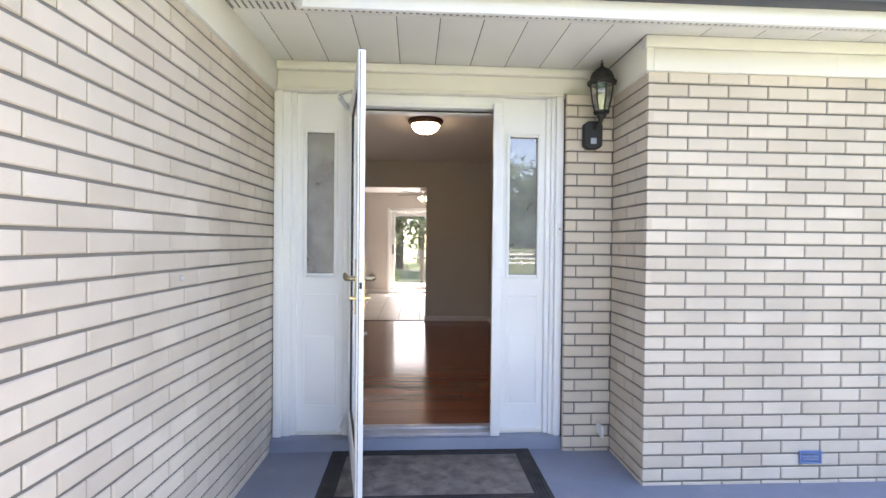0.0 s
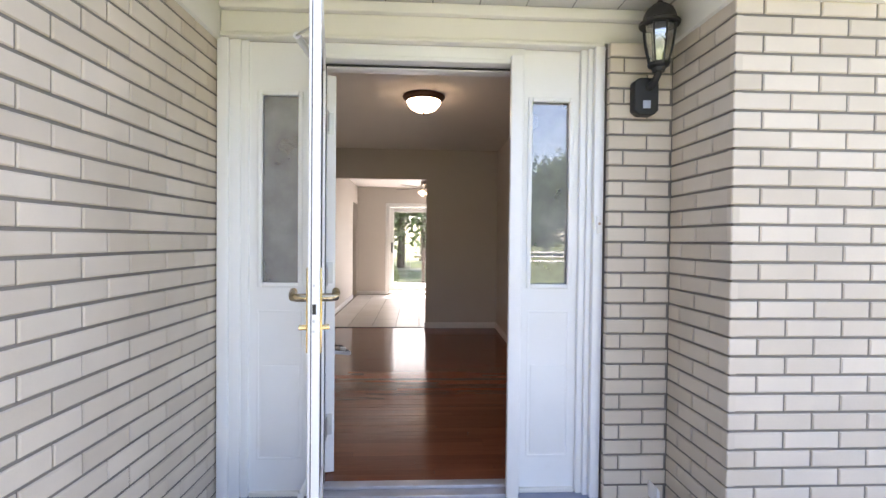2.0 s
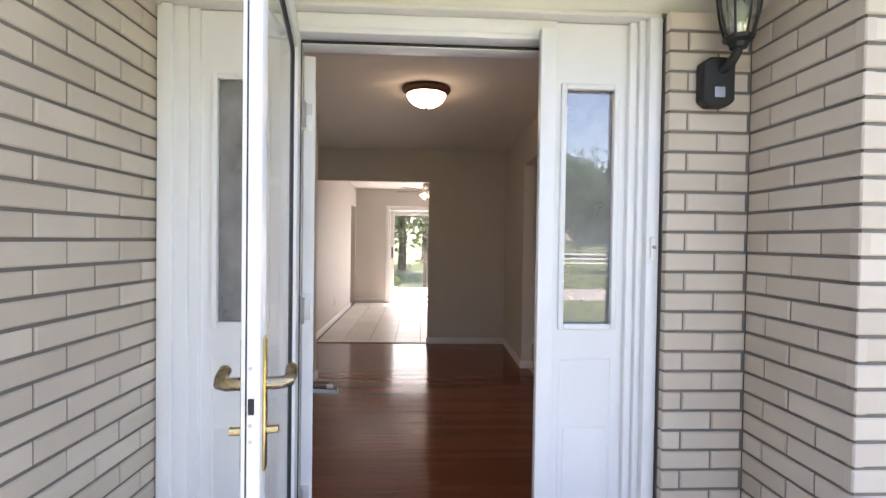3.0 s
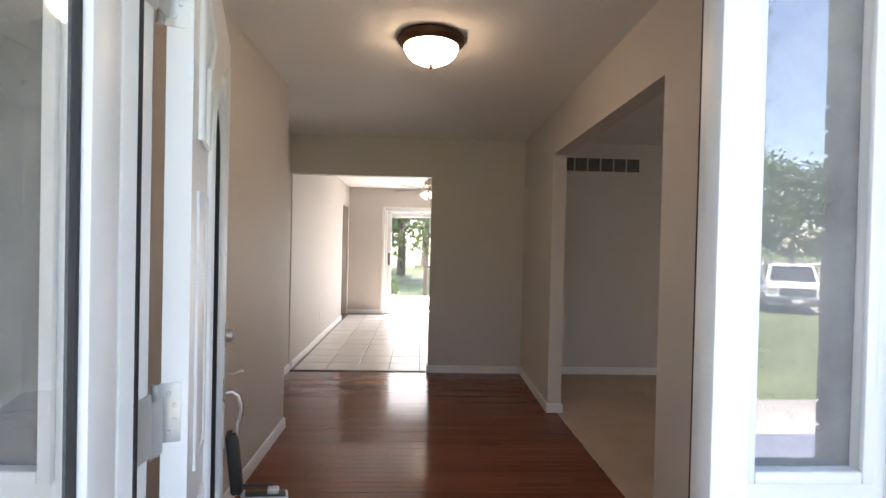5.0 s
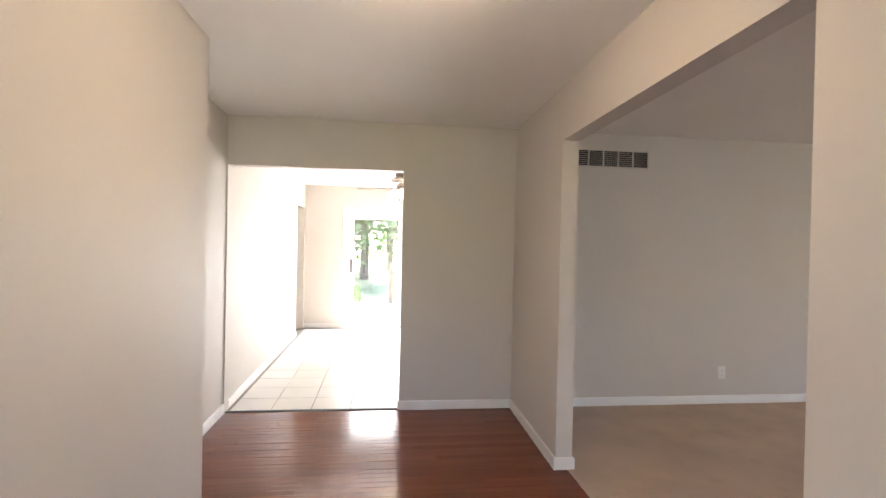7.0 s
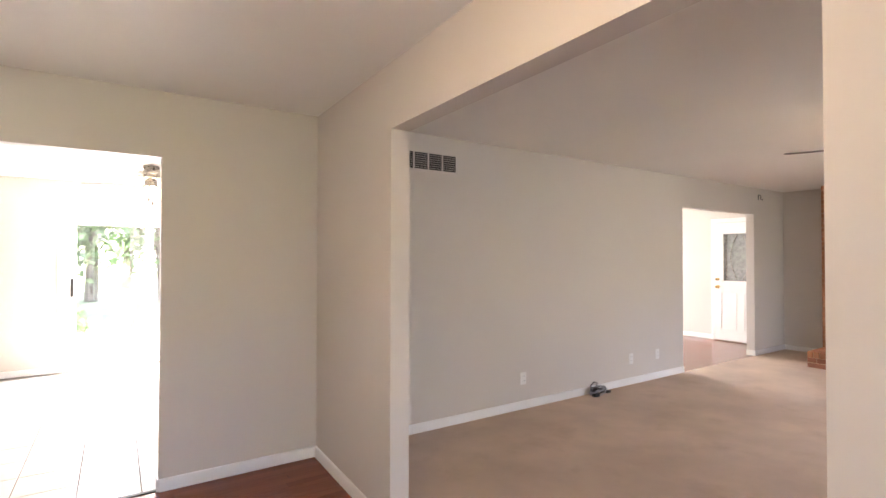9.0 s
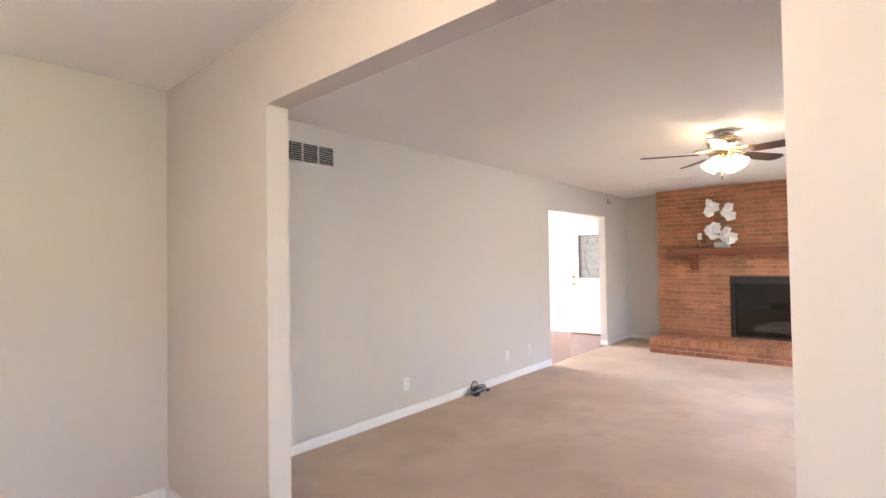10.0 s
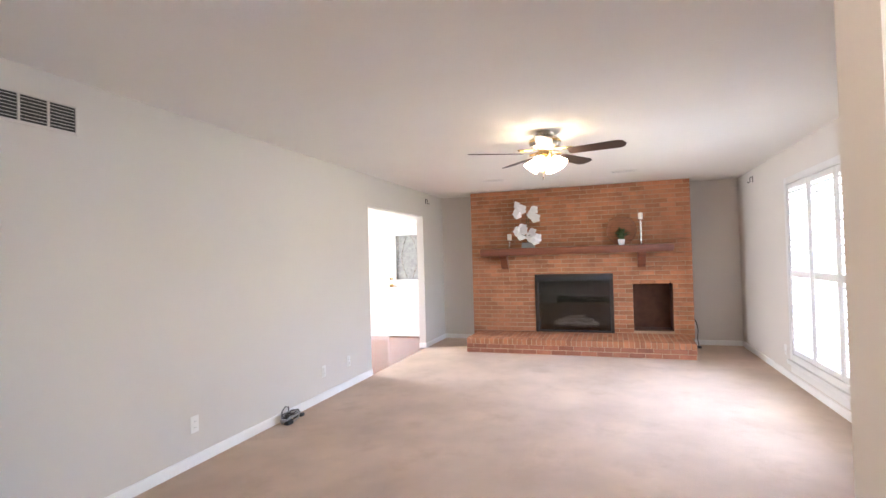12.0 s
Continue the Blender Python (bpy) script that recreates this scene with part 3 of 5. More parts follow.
for k in range(5):
    c = 0.55 + 0.25 * k
    part("came", pipe([(0.4375 + 0.12 * math.sin(u), 0.018, c + 0.15 * math.cos(u) + 0.1) for u in (2 * math.pi * i / 20 for i in range(21))], 0.003, 6), PEWTER, front_door)
for x0, x1, z0, z1 in ((0.09, 0.215, 0.13, 0.78), (0.66, 0.785, 0.13, 0.78), (0.09, 0.215, 0.90, 1.44), (0.66, 0.785, 0.90, 1.44)):
    part("moulding", bars(bmesh.new(), x0, x1, z0, z1, -0.006, 0.002, 0.014, 0.003), TRIM, front_door)
    part("raised_panel", block((x0 + 0.018, -0.004, z0 + 0.018), (x1 - 0.018, 0.002, z1 - 0.018), 0.004), TRIM, front_door)
for x0, sgn in ((0.215, -1), (0.66, 1)):
    pts = [(x0, -0.003, 1.56), (x0 - sgn * 0.0, -0.003, 1.74)] + [(x0 - sgn * 0.10 * math.sin(u) * 1.0, -0.003, 1.74 + 0.20 * (1 - math.cos(u))) for u in (0.25, 0.5, 0.75, 1.0)] + [(x0 + sgn * 0.125, -0.003, 1.93), (x0 + sgn * 0.125, -0.003, 1.56), (x0, -0.003, 1.56)]
    part("moulding", pipe(pts, 0.008, 6), TRIM, front_door)
for z in (0.25, 1.035, 1.80):
    hg = part("hinge", block((-0.0015, 0.012, z - 0.055), (0.001, DT + 0.006, z + 0.055), 0.0006), STEEL, front_door, "grey metal hinge leaf")
    part("knuckle", lathe([(0, -0.055), (0.007, -0.055), (0.007, 0.055), (0, 0.055)], 12, Matrix.Translation((-0.006, DT + 0.009, z))), STEEL, hg)
    for k in (-0.036, -0.013, 0.013, 0.036):
        part("screw", lathe([(0, 0), (0.0045, 0), (0.0035, 0.0014), (0, 0.0016)], 8, pose(-0.0015, 0.026 + (0.006 if abs(k) > 0.02 else -0.004), z + k, 0, -90)), STEEL, hg)
    wpart("frame_leaf", block((D0 + 0.0002, 0.036, z - 0.047), (D0 + 0.002, 0.076, z + 0.063), 0.0005), STEEL, hg)
HXL = DW - 0.065
bolt = part("deadbolt", outline([(0.028 * math.cos(a), 0.045 * math.sin(a)) for a in (2 * math.pi * i / 20 for i in range(20))], 0.006, pose(HXL, 0, 1.02, 90), 0.002), NICKEL, front_door, "nickel deadbolt")
part("cylinder", lathe([(0.024, 0.0), (0.024, 0.022), (0.020, 0.027), (0.012, 0.028), (0, 0.028)], 24, pose(HXL, -0.004, 1.02, 90)), NICKEL, bolt)
handle = part("handleset", outline([(-0.022, -0.075), (0.022, -0.075), (0.026, 0.045), (0.014, 0.062), (0.010, 0.078), (0, 0.085), (-0.010, 0.078), (-0.014, 0.062), (-0.026, 0.045)], 0.008, pose(HXL, 0, 0.865, 90), 0.0025), NICKEL, front_door, "nickel handleset with thumb latch")
part("thumb_latch", pipe([(HXL, -0.006, 0.885), (HXL, -0.035, 0.885), (HXL, -0.052, 0.892), (HXL, -0.066, 0.890)], 0.005, 10), NICKEL, handle)
part("grip", pipe([(HXL, -0.004, 0.815), (HXL, -0.028, 0.822), (HXL, -0.050, 0.805), (HXL, -0.060, 0.770), (HXL, -0.055, 0.725), (HXL, -0.040, 0.675), (HXL, -0.022, 0.625), (HXL, -0.014, 0.600), (HXL, -0.004, 0.590)], 0.0095, 12), NICKEL, handle)
part("foot_plate", outline([(0.016 * math.cos(a), 0.034 * math.sin(a)) for a in (2 * math.pi * i / 16 for i in range(16))], 0.007, pose(HXL, 0, 0.590, 90), 0.002), NICKEL, handle)

# open key box that hangs on the grip
key_box = thing("key_lockbox", "black key lockbox hanging open on the door grip, pale tray below", "lockbox", (-0.806, 0.962, 0.445), turn=107)
part("body", block((-0.034, -0.075, 0.02), (0.034, -0.035, 0.235), 0.010, pose(0, 0, 0, -6)), BLACK, key_box)
part("shackle", pipe([(-0.018, -0.052, 0.22), (-0.018, -0.050, 0.27), (-0.010, -0.049, 0.285), (0.010, -0.049, 0.285), (0.018, -0.050, 0.27), (0.018, -0.052, 0.22)], 0.0045, 10), NICKEL, key_box)
tray = part("tray", block((-0.034, -0.225, 0.0), (0.034, -0.062, 0.026), 0.009, pose(0, 0, 0, 8)), surface("pale_grey_plastic", (0.55, 0.56, 0.58), 0.35, vary=0.05, bump=0.02), key_box, "pale grey open tray")
part("tray_lining", block((-0.026, -0.215, 0.020), (0.026, -0.075, 0.0275), 0.002, pose(0, 0, 0, 8)), BLACK, tray)
part("key_holder", block((-0.014, -0.19, 0.026), (0.014, -0.15, 0.048), 0.005, pose(0, 0, 0, 8)), STEEL, tray)
part("arm", pipe([(0.0, -0.07, 0.045), (0.0, -0.13, 0.038), (0.0, -0.17, 0.034)], 0.005, 8), BLACK, tray)

LEVER = surface("antique_brass", (0.42, 0.34, 0.22), 0.28, 1.0, vary=0.15, fine=30, bump=0.02)
# storm door, swung out over the porch
storm = thing("storm_door", "white aluminium full-glass storm door swung open, brass handles", "storm door", (-0.606, -0.052, -0.010), turn=-80.3)
SW, ST, SZ = 0.930, 0.034, 2.085
part("stile", block((0, 0, 0), (0.080, ST, SZ), 0.003), TRIM, storm)
lock_stile = part("stile", block((SW - 0.075, 0, 0), (SW, ST, SZ), 0.003), TRIM, storm)
part("top_rail", block((0.0805, 0.001, SZ - 0.09), (SW - 0.0755, ST - 0.001, SZ), 0.003), TRIM, storm)
part("bottom_rail", block((0.0805, 0.001, 0), (SW - 0.0755, ST - 0.001, 0.17), 0.003), TRIM, storm)
part("pane", block((0.081, 0.013, 0.171), (SW - 0.076, 0.018, SZ - 0.091)), STORM_GLASS, storm).visible_shadow = False
part("glass_gasket", bars(bmesh.new(), 0.091, SW - 0.086, 0.181, SZ - 0.101, 0.009, 0.023, 0.0095, 0.002), GASKET, storm, "dark glass gasket")
part("edge_groove", block((SW - 0.0005, 0.008, 0.01), (SW + 0.0006, 0.011, SZ - 0.01)), GASKET, storm)
part("latch_slot", block((SW - 0.0005, 0.013, 1.005), (SW + 0.0008, 0.024, 1.035)), BLACK, storm)
for z in (0.955, 0.985, 1.09):
    part("screw", lathe([(0, 0), (0.004, 0), (0.003, 0.0012), (0, 0.0014)], 8, pose(SW, 0.017, z, 0, 90)), STEEL, storm)
for sgn, y in ((-1, 0.0), (1, ST)):
    plate = part("handle_plate", block((SW - 0.062, min(y, y + sgn * 0.006), 0.885), (SW - 0.030, max(y, y + sgn * 0.006), 1.14), 0.0025), BRASS, storm, "brass backplate")
    part("lever", pipe([(SW - 0.046, y, 1.05), (SW - 0.046, y + sgn * 0.034, 1.05), (SW - 0.052, y + sgn * 0.045, 1.051), (SW - 0.075, y + sgn * 0.048, 1.056), (SW - 0.105, y + sgn * 0.047, 1.062)], 0.0125, 12), LEVER, plate, "dark antique brass lever")
    part("thumb_turn", pipe([(SW - 0.046, y, 0.96), (SW - 0.046, y + sgn * 0.020, 0.96), (SW - 0.046, y + sgn * 0.028, 0.961)], 0.008, 10), BRASS, plate)
for z in (0.30, 1.75):
    part("hinge", block((-0.012, -0.004, z - 0.06), (0.02, 0.004, z + 0.06), 0.001), TRIM, storm)
part("closer", pipe([(0.10, -0.02, SZ - 0.05), (0.36, -0.075, SZ - 0.05)], 0.015, 14), TRIM, storm, "white tubular door closer")
part("closer_rod", pipe([(0.36, -0.075, SZ - 0.05), (0.47, -0.005, SZ - 0.05)], 0.005, 8), STEEL, storm)
part("lower_closer", pipe([(0.03, -0.03, 0.10), (0.20, -0.06, 0.10)], 0.014, 12), TRIM, storm)
part("sweep", block((0.002, 0.006, -0.018), (SW - 0.002, 0.026, -0.0005), 0.002), GASKET, storm)
jamb = structure("storm_door_jamb", block((D0 - 0.024, -0.050, -0.03), (D0 - 0.003, -0.0125, 2.10), 0.003), TRIM, "white aluminium storm door jamb", "door frame")
structure("storm_door_jamb", block((0.308, -0.084, -0.03), (D1 + 0.012, -0.046, 2.10), 0.003), TRIM, "white aluminium storm door jamb", "door frame")
for z in (0.26, 1.03, 1.81):
    part("hinge", block((D0 - 0.001, 0.080, z - 0.05), (D0 + 0.0015, 0.116, z + 0.05), 0.0006), STEEL, jamb, "grey metal hinge leaf")

# door mat
mat = thing("door_mat", "worn grey-brown door mat with a dark rubber border", "door mat", (-0.07, -0.40, PZ))
part("backing", block((-0.62, -0.36, 0.0), (0.62, 0.30, 0.008), 0.003), RUBBER, mat)
part("pile", block((-0.52, -0.27, 0.008), (0.52, 0.21, 0.014), 0.003), MATTING, mat, "grey-brown pile")
bm = bmesh.new()
for k in range(4):
    o = 0.015 + 0.022 * k
    bars(bm, -0.605 + o, 0.605 - o, -0.345 + o, 0.285 - o, 0.0, 0.004, 0.012, 0.001)
bmesh.ops.transform(bm, matrix=Matrix(((1, 0, 0, 0), (0, 0, 1, 0), (0, 1, 0, 0.008), (0, 0, 0, 1))), verts=bm.verts)
part("border", bm, RUBBER, mat, "ribbed black border")

# lantern on the pier
lantern = thing("wall_lantern", "black coach lantern with clear glass and a motion sensor", "wall lamp", (0.920, YP, 1.905))
lantern.matrix_basis = lantern.matrix_basis @ Matrix.Scale(0.92, 4)
part("back_box", outline([(-0.064, -0.085), (-0.034, -0.108), (0.034, -0.108), (0.064, -0.085), (0.064, 0.060), (0.034, 0.080), (-0.034, 0.080), (-0.064, 0.060)], 0.055, pose(0, 0, 0, 90), 0.006), BLACK, lantern)
part("sensor", block((-0.020, -0.062, -0.075), (0.020, -0.054, -0.035), 0.003), surface("sensor_lens", (0.35, 0.38, 0.45), 0.15, vary=0.1, bump=0), lantern, "grey motion sensor lens")
part("arm", pipe([(0.01, -0.04, 0.03), (0.02, -0.09, 0.045), (0.025, -0.12, 0.075), (0.025, -0.125, 0.10)], 0.020, 12, taper=0.75), BLACK, lantern)
LC = Matrix.Translation((0.025, -0.125, 0.085))
part("cup", lathe([(0, 0), (0.030, 0), (0.034, 0.018), (0.052, 0.028), (0.056, 0.040), (0.045, 0.046), (0, 0.046)], 8, LC), BLACK, lantern)
part("glass", lathe([(0.046, 0.046), (0.064, 0.12), (0.072, 0.18), (0.074, 0.222)], 8, LC), pane_glass("lantern_glass", 0.25, (0.85, 0.87, 0.85), 0.05), lantern, "bevelled clear glass panes")
for k in range(8):
    a = 2 * math.pi * k / 8
    part("rib", pipe([(0.025 + r * math.cos(a), -0.125 + r * math.sin(a), 0.085 + z) for r, z in ((0.048, 0.044), (0.066, 0.12), (0.074, 0.18), (0.077, 0.224))], 0.0042, 6), BLACK, lantern)
part("roof", lathe([(0.072, 0.220), (0.094, 0.224), (0.096, 0.236), (0.080, 0.246), (0.076, 0.270), (0.062, 0.300), (0.036, 0.322), (0.018, 0.330), (0, 0.332)], 24, LC), BLACK, lantern)
part("finial", lathe([(0.012, 0.328), (0.016, 0.338), (0.007, 0.346), (0.011, 0.356), (0.005, 0.366), (0.004, 0.39), (0, 0.398)], 12, LC), BLACK, lantern)
part("bulb", lathe([(0, 0.05), (0.012, 0.052), (0.012, 0.085), (0.026, 0.125), (0.026, 0.145), (0.012, 0.168), (0, 0.17)], 16, LC), PLASTIC, lantern, "white unlit bulb")
bell = thing("doorbell", "small white doorbell button on the casing", "doorbell", (0.742, -0.078, 1.30))
part("plate", block((-0.013, -0.010, -0.042), (0.013, 0.0, 0.042), 0.004), PLASTIC, bell)
part("button", lathe([(0, 0), (0.007, 0), (0.007, 0.004), (0.005, 0.006), (0, 0.006)], 16, pose(0, -0.009, 0.004, 90)), surface("bell_button", (0.45, 0.33, 0.24), 0.3, vary=0.1, bump=0), bell, "amber button")
weep = thing("wall_vent", "small blue plastic vent set in the brickwork", "vent", (2.025, YF, 0.035))
part("frame", bars(bmesh.new(), -0.055, 0.055, -0.026, 0.026, -0.010, 0.0, 0.010, 0.002), surface("blue_plastic", (0.13, 0.20, 0.38), 0.5, vary=0.15, fine=60, bump=0.1), weep)
for k in range(5):
    part("slat", block((-0.055, -0.007, -0.024 + k * 0.0105), (0.055, -0.001, -0.018 + k * 0.0105), 0.001), weep.children[0].data.materials[0], weep)
plug = thing("wall_plug", "small round grey plug in the cream brickwork", "plug", (XL, -1.266, 1.062), turn=90)
part("disc", lathe([(0, 0), (0.013, 0), (0.013, 0.004), (0.010, 0.006), (0, 0.006)], 20, pose(0, 0.002, 0, 90)), surface("grey_plug", (0.42, 0.39, 0.34), 0.7, vary=0.1, bump=0.1), plug)
part("screw", lathe([(0, 0), (0.005, 0), (0.004, 0.002), (0, 0.002)], 12, pose(0, -0.004, 0, 90)), STEEL, plug)


# ---- foyer ----
fl = thing("ceiling_light", "lit flush dome light with alabaster bowl and bronze rim", "ceiling light", (-0.09, 1.86, H))
part("rim", lathe([(0, 0), (0.178, 0), (0.184, -0.012), (0.176, -0.028), (0.160, -0.036), (0.150, -0.050), (0.140, -0.050), (0.138, -0.03), (0, -0.03)], 48), BRONZE, fl, "dark bronze rim")
part("bowl", lathe([(0.147, -0.045), (0.144, -0.062), (0.130, -0.090), (0.105, -0.114), (0.070, -0.132), (0.030, -0.141), (0, -0.143)], 48), BOWL, fl, "glowing alabaster glass bowl")
part("finial", lathe([(0, -0.138), (0.011, -0.142), (0.009, -0.150), (0.012, -0.156), (0.006, -0.164), (0, -0.166)], 16), BRONZE, fl)


def outlet(x, y, z, face):
    o = thing("wall_outlet", "white duplex wall outlet", "outlet", (x, y, z), "wall outlets", turn=0 if face < 0 else 180)
    part("plate", block((-0.036, -0.006, -0.058), (0.036, 0.0, 0.058), 0.004), PLASTIC, o)
    for k in (-0.021, 0.021):
        s = part("socket", block((-0.017, -0.009, k - 0.014), (0.017, -0.006, k + 0.014), 0.003), PLASTIC, o)
        part("slot", block((-0.008, -0.0095, k - 0.006), (-0.006, -0.0088, k + 0.006)), BLACK, s)
        part("slot", block((0.006, -0.0095, k - 0.005), (0.008, -0.0088, k + 0.005)), BLACK, s)
    return o


for x in (2.985, 4.63, 5.13):
    outlet(x, FE, 0.29, -1)
outlet(6.62, LY, 0.30, 1)
o = outlet(RL, 6.0, 0.32, -1)
o.matrix_basis = pose(RL, 6.0, 0.32, 0, 0, 90)

# ---- living room ----
vent = thing("wall_vent", "white return-air grille with dark louvres high on the wall", "vent", (1.777, FE, 2.2375))
part("frame", bars(bmesh.new(), -0.42, 0.42, -0.068, 0.068, -0.008, 0.0, 0.018, 0.003), WALL, vent)
# flat black plate stands in for the shade between the louvres
part("backing", block((-0.42, -0.002, -0.068), (0.42, -0.0005, 0.068)), BLACK, vent, "black plate painted as the shade behind the louvres")
for k in range(7):
    x = -0.42 + k * 0.14
    if 0 < k < 6:
        part("divider", block((x - 0.006, -0.009, -0.068), (x + 0.006, -0.002, 0.068), 0.001), WALL, vent)
louvre = mesh_of("louvre", block((-0.0635, -0.002, -0.0014), (0.0635, 0.002, 0.0014), 0, pose(0, 0, 0, 8)), WALL, False)
for k in range(6):
    for j in range(7):
        ob = new("louvre", louvre)
        ob.parent = vent
        ob.matrix_basis = pose(-0.35 + 0.14 * k, -0.0055, -0.054 + j * 0.018)

# heap of black cables on the carpet
cables = thing("cable_bundle", "tangled heap of black and grey cables on the carpet", "cables", (3.95, 4.285, 0.004))
crng = random.Random(11)
GREYC = surface("grey_cable", (0.35, 0.35, 0.37), 0.5, vary=0.1, bump=0)
for k in range(7):
    pts, a, r = [], crng.uniform(0, 6), crng.uniform(0.05, 0.12)
    for i in range(34):
        a += crng.uniform(0.15, 0.45)
        pts.append((r * math.cos(a) * 1.2 + crng.uniform(-0.008, 0.008), r * math.sin(a) * 0.55, 0.008 + abs(0.05 * math.sin(a * 0.7 + k)) + 0.004 * k))
    part("cable", pipe(pts, 0.0045, 6), BLACK if k % 3 else GREYC, cables)
part("adapter", block((-0.10, -0.05, 0.0), (-0.03, 0.0, 0.035), 0.006), BLACK, cables, "black power adapter")
part("plug", block((0.13, -0.015, 0.0), (0.19, 0.015, 0.025), 0.006), BLACK, cables)
part("loop", pipe([(-0.05, 0.06, 0.03), (-0.02, 0.075, 0.09), (0.03, 0.08, 0.115), (0.08, 0.08, 0.10), (0.06, 0.07, 0.05), (0.12, 0.03, 0.03), (0.18, 0.0, 0.02)], 0.005, 8), BLACK, cables)


def ceiling_fan(name, at, label, blade_mat, metal, turn, shades, accent):
    fan = thing(name, label, "ceiling fan", at, turn=turn)
    part("canopy", lathe([(0, 0), (0.075, 0), (0.080, -0.015), (0.070, -0.035), (0.058, -0.045), (0, -0.045)], 32), metal, fan)
    part("motor", lathe([(0.055, -0.040), (0.105, -0.052), (0.128, -0.068), (0.132, -0.105), (0.122, -0.130), (0.085, -0.150), (0.06, -0.155), (0, -0.155)], 40), metal, fan, "round metal motor housing")
    part("band", lathe([(0.1325, -0.080), (0.136, -0.084), (0.136, -0.094), (0.1325, -0.098)], 40), accent, fan)
    n = 5
    for k in range(n):
        a = 360 * k / n
        arm = part("blade_iron", pipe([(0.09, 0, -0.150), (0.14, 0.012, -0.158), (0.19, 0.028, -0.160), (0.235, 0.0, -0.158), (0.19, -0.028, -0.160), (0.14, -0.012, -0.158), (0.09, 0, -0.150)], 0.006, 8), accent, fan, "looped metal blade iron")
        arm.matrix_basis = pose(0, 0, 0, 0, 0, a)
        pts = [(0.20, -0.052), (0.24, -0.060), (0.60, -0.070), (0.645, -0.052), (0.665, 0.0), (0.645, 0.052), (0.60, 0.070), (0.24, 0.060), (0.20, 0.052)]
        blade = part("blade", outline(pts, 0.006, pose(0, 0, -0.190, -13, 0, 0), 0.0015), blade_mat, fan)
        blade.matrix_basis = pose(0, 0, 0, 0, 0, a)
    part("light_hub", lathe([(0.055, -0.152), (0.062, -0.165), (0.055, -0.195), (0.066, -0.205), (0.060, -0.225), (0.02, -0.235), (0.012, -0.25), (0, -0.252)], 28), accent, fan)
    for k in range(shades):
        a = 360 * k / shades + 30
        tilt = pose(0, 0, 0, 0, 0, a) @ pose(0.055, 0, -0.205, 0, -42, 0)
        sock = part("socket", lathe([(0, 0), (0.016, 0), (0.020, -0.03), (0.026, -0.04), (0, -0.04)], 16, tilt), accent, fan)
        part("shade", lathe([(0.024, -0.034), (0.030, -0.05), (0.046, -0.075), (0.058, -0.105), (0.068, -0.130), (0.064, -0.131), (0.053, -0.105), (0.040, -0.075), (0.020, -0.05)], 24, tilt), SHADE, fan, "glowing frosted glass shade")
        part("bulb", lathe([(0, -0.04), (0.012, -0.045), (0.026, -0.080), (0.026, -0.095), (0.012, -0.112), (0, -0.114)], 16, tilt), SHADE, sock)
    for dx, l in ((0.02, 0.13), (-0.015, 0.09)):
        ch = part("pull_chain", pipe([(dx, 0.01, -0.24), (dx, 0.01, -0.24 - l)], 0.0018, 6), accent, fan)
        part("fob", lathe([(0, 0), (0.005, -0.004), (0.007, -0.02), (0.004, -0.034), (0, -0.036)], 10, Matrix.Translation((dx, 0.01, -0.24 - l))), BLADE, ch)
    return fan


ceiling_fan("ceiling_fan", (4.52, 2.07, H), "pewter and brass ceiling fan with dark blades and lit shades", BLADE, PEWTER, 42, 4, BRASS)
ceiling_fan("ceiling_fan", (0.05, 6.88, 2.385), "pewter ceiling fan with grey blades and lit shades", PALE_BLADE, PEWTER, 10, 3, PEWTER)

# small registers in the ceiling, hooks on the walls
for x, y in ((6.95, 3.08), (7.01, 1.38)):
    reg = thing("ceiling_register", "flat white louvred air register in the ceiling", "vent", (x, y, H), "ceiling registers")
    part("frame", block((-0.07, -0.16, -0.006), (0.07, 0.16, 0.0), 0.003), PLASTIC, reg)
    for k in range(7):
        part("fin", block((-0.05 + k * 0.0165 - 0.003, -0.14, -0.010), (-0.05 + k * 0.0165 + 0.003, 0.14, -0.006), 0.001), PLASTIC, reg)
for y, s in ((FE, -1), (LY, 1)):
    br = thing("speaker_bracket", "small black speaker bracket under the ceiling", "bracket", (7.68, y, 2.33))
    part("plate", block((-0.013, min(0, s * 0.006), -0.04), (0.013, max(0, s * 0.006), 0.04), 0.002), BLACK, br)
    part("hook", pipe([(0, 0, 0.025), (0, s * 0.03, 0.03), (0, s * 0.035, 0.0), (0, s * 0.033, -0.03), (0, s * 0.055, -0.045), (0, s * 0.065, -0.03)], 0.006, 8), BLACK, br)

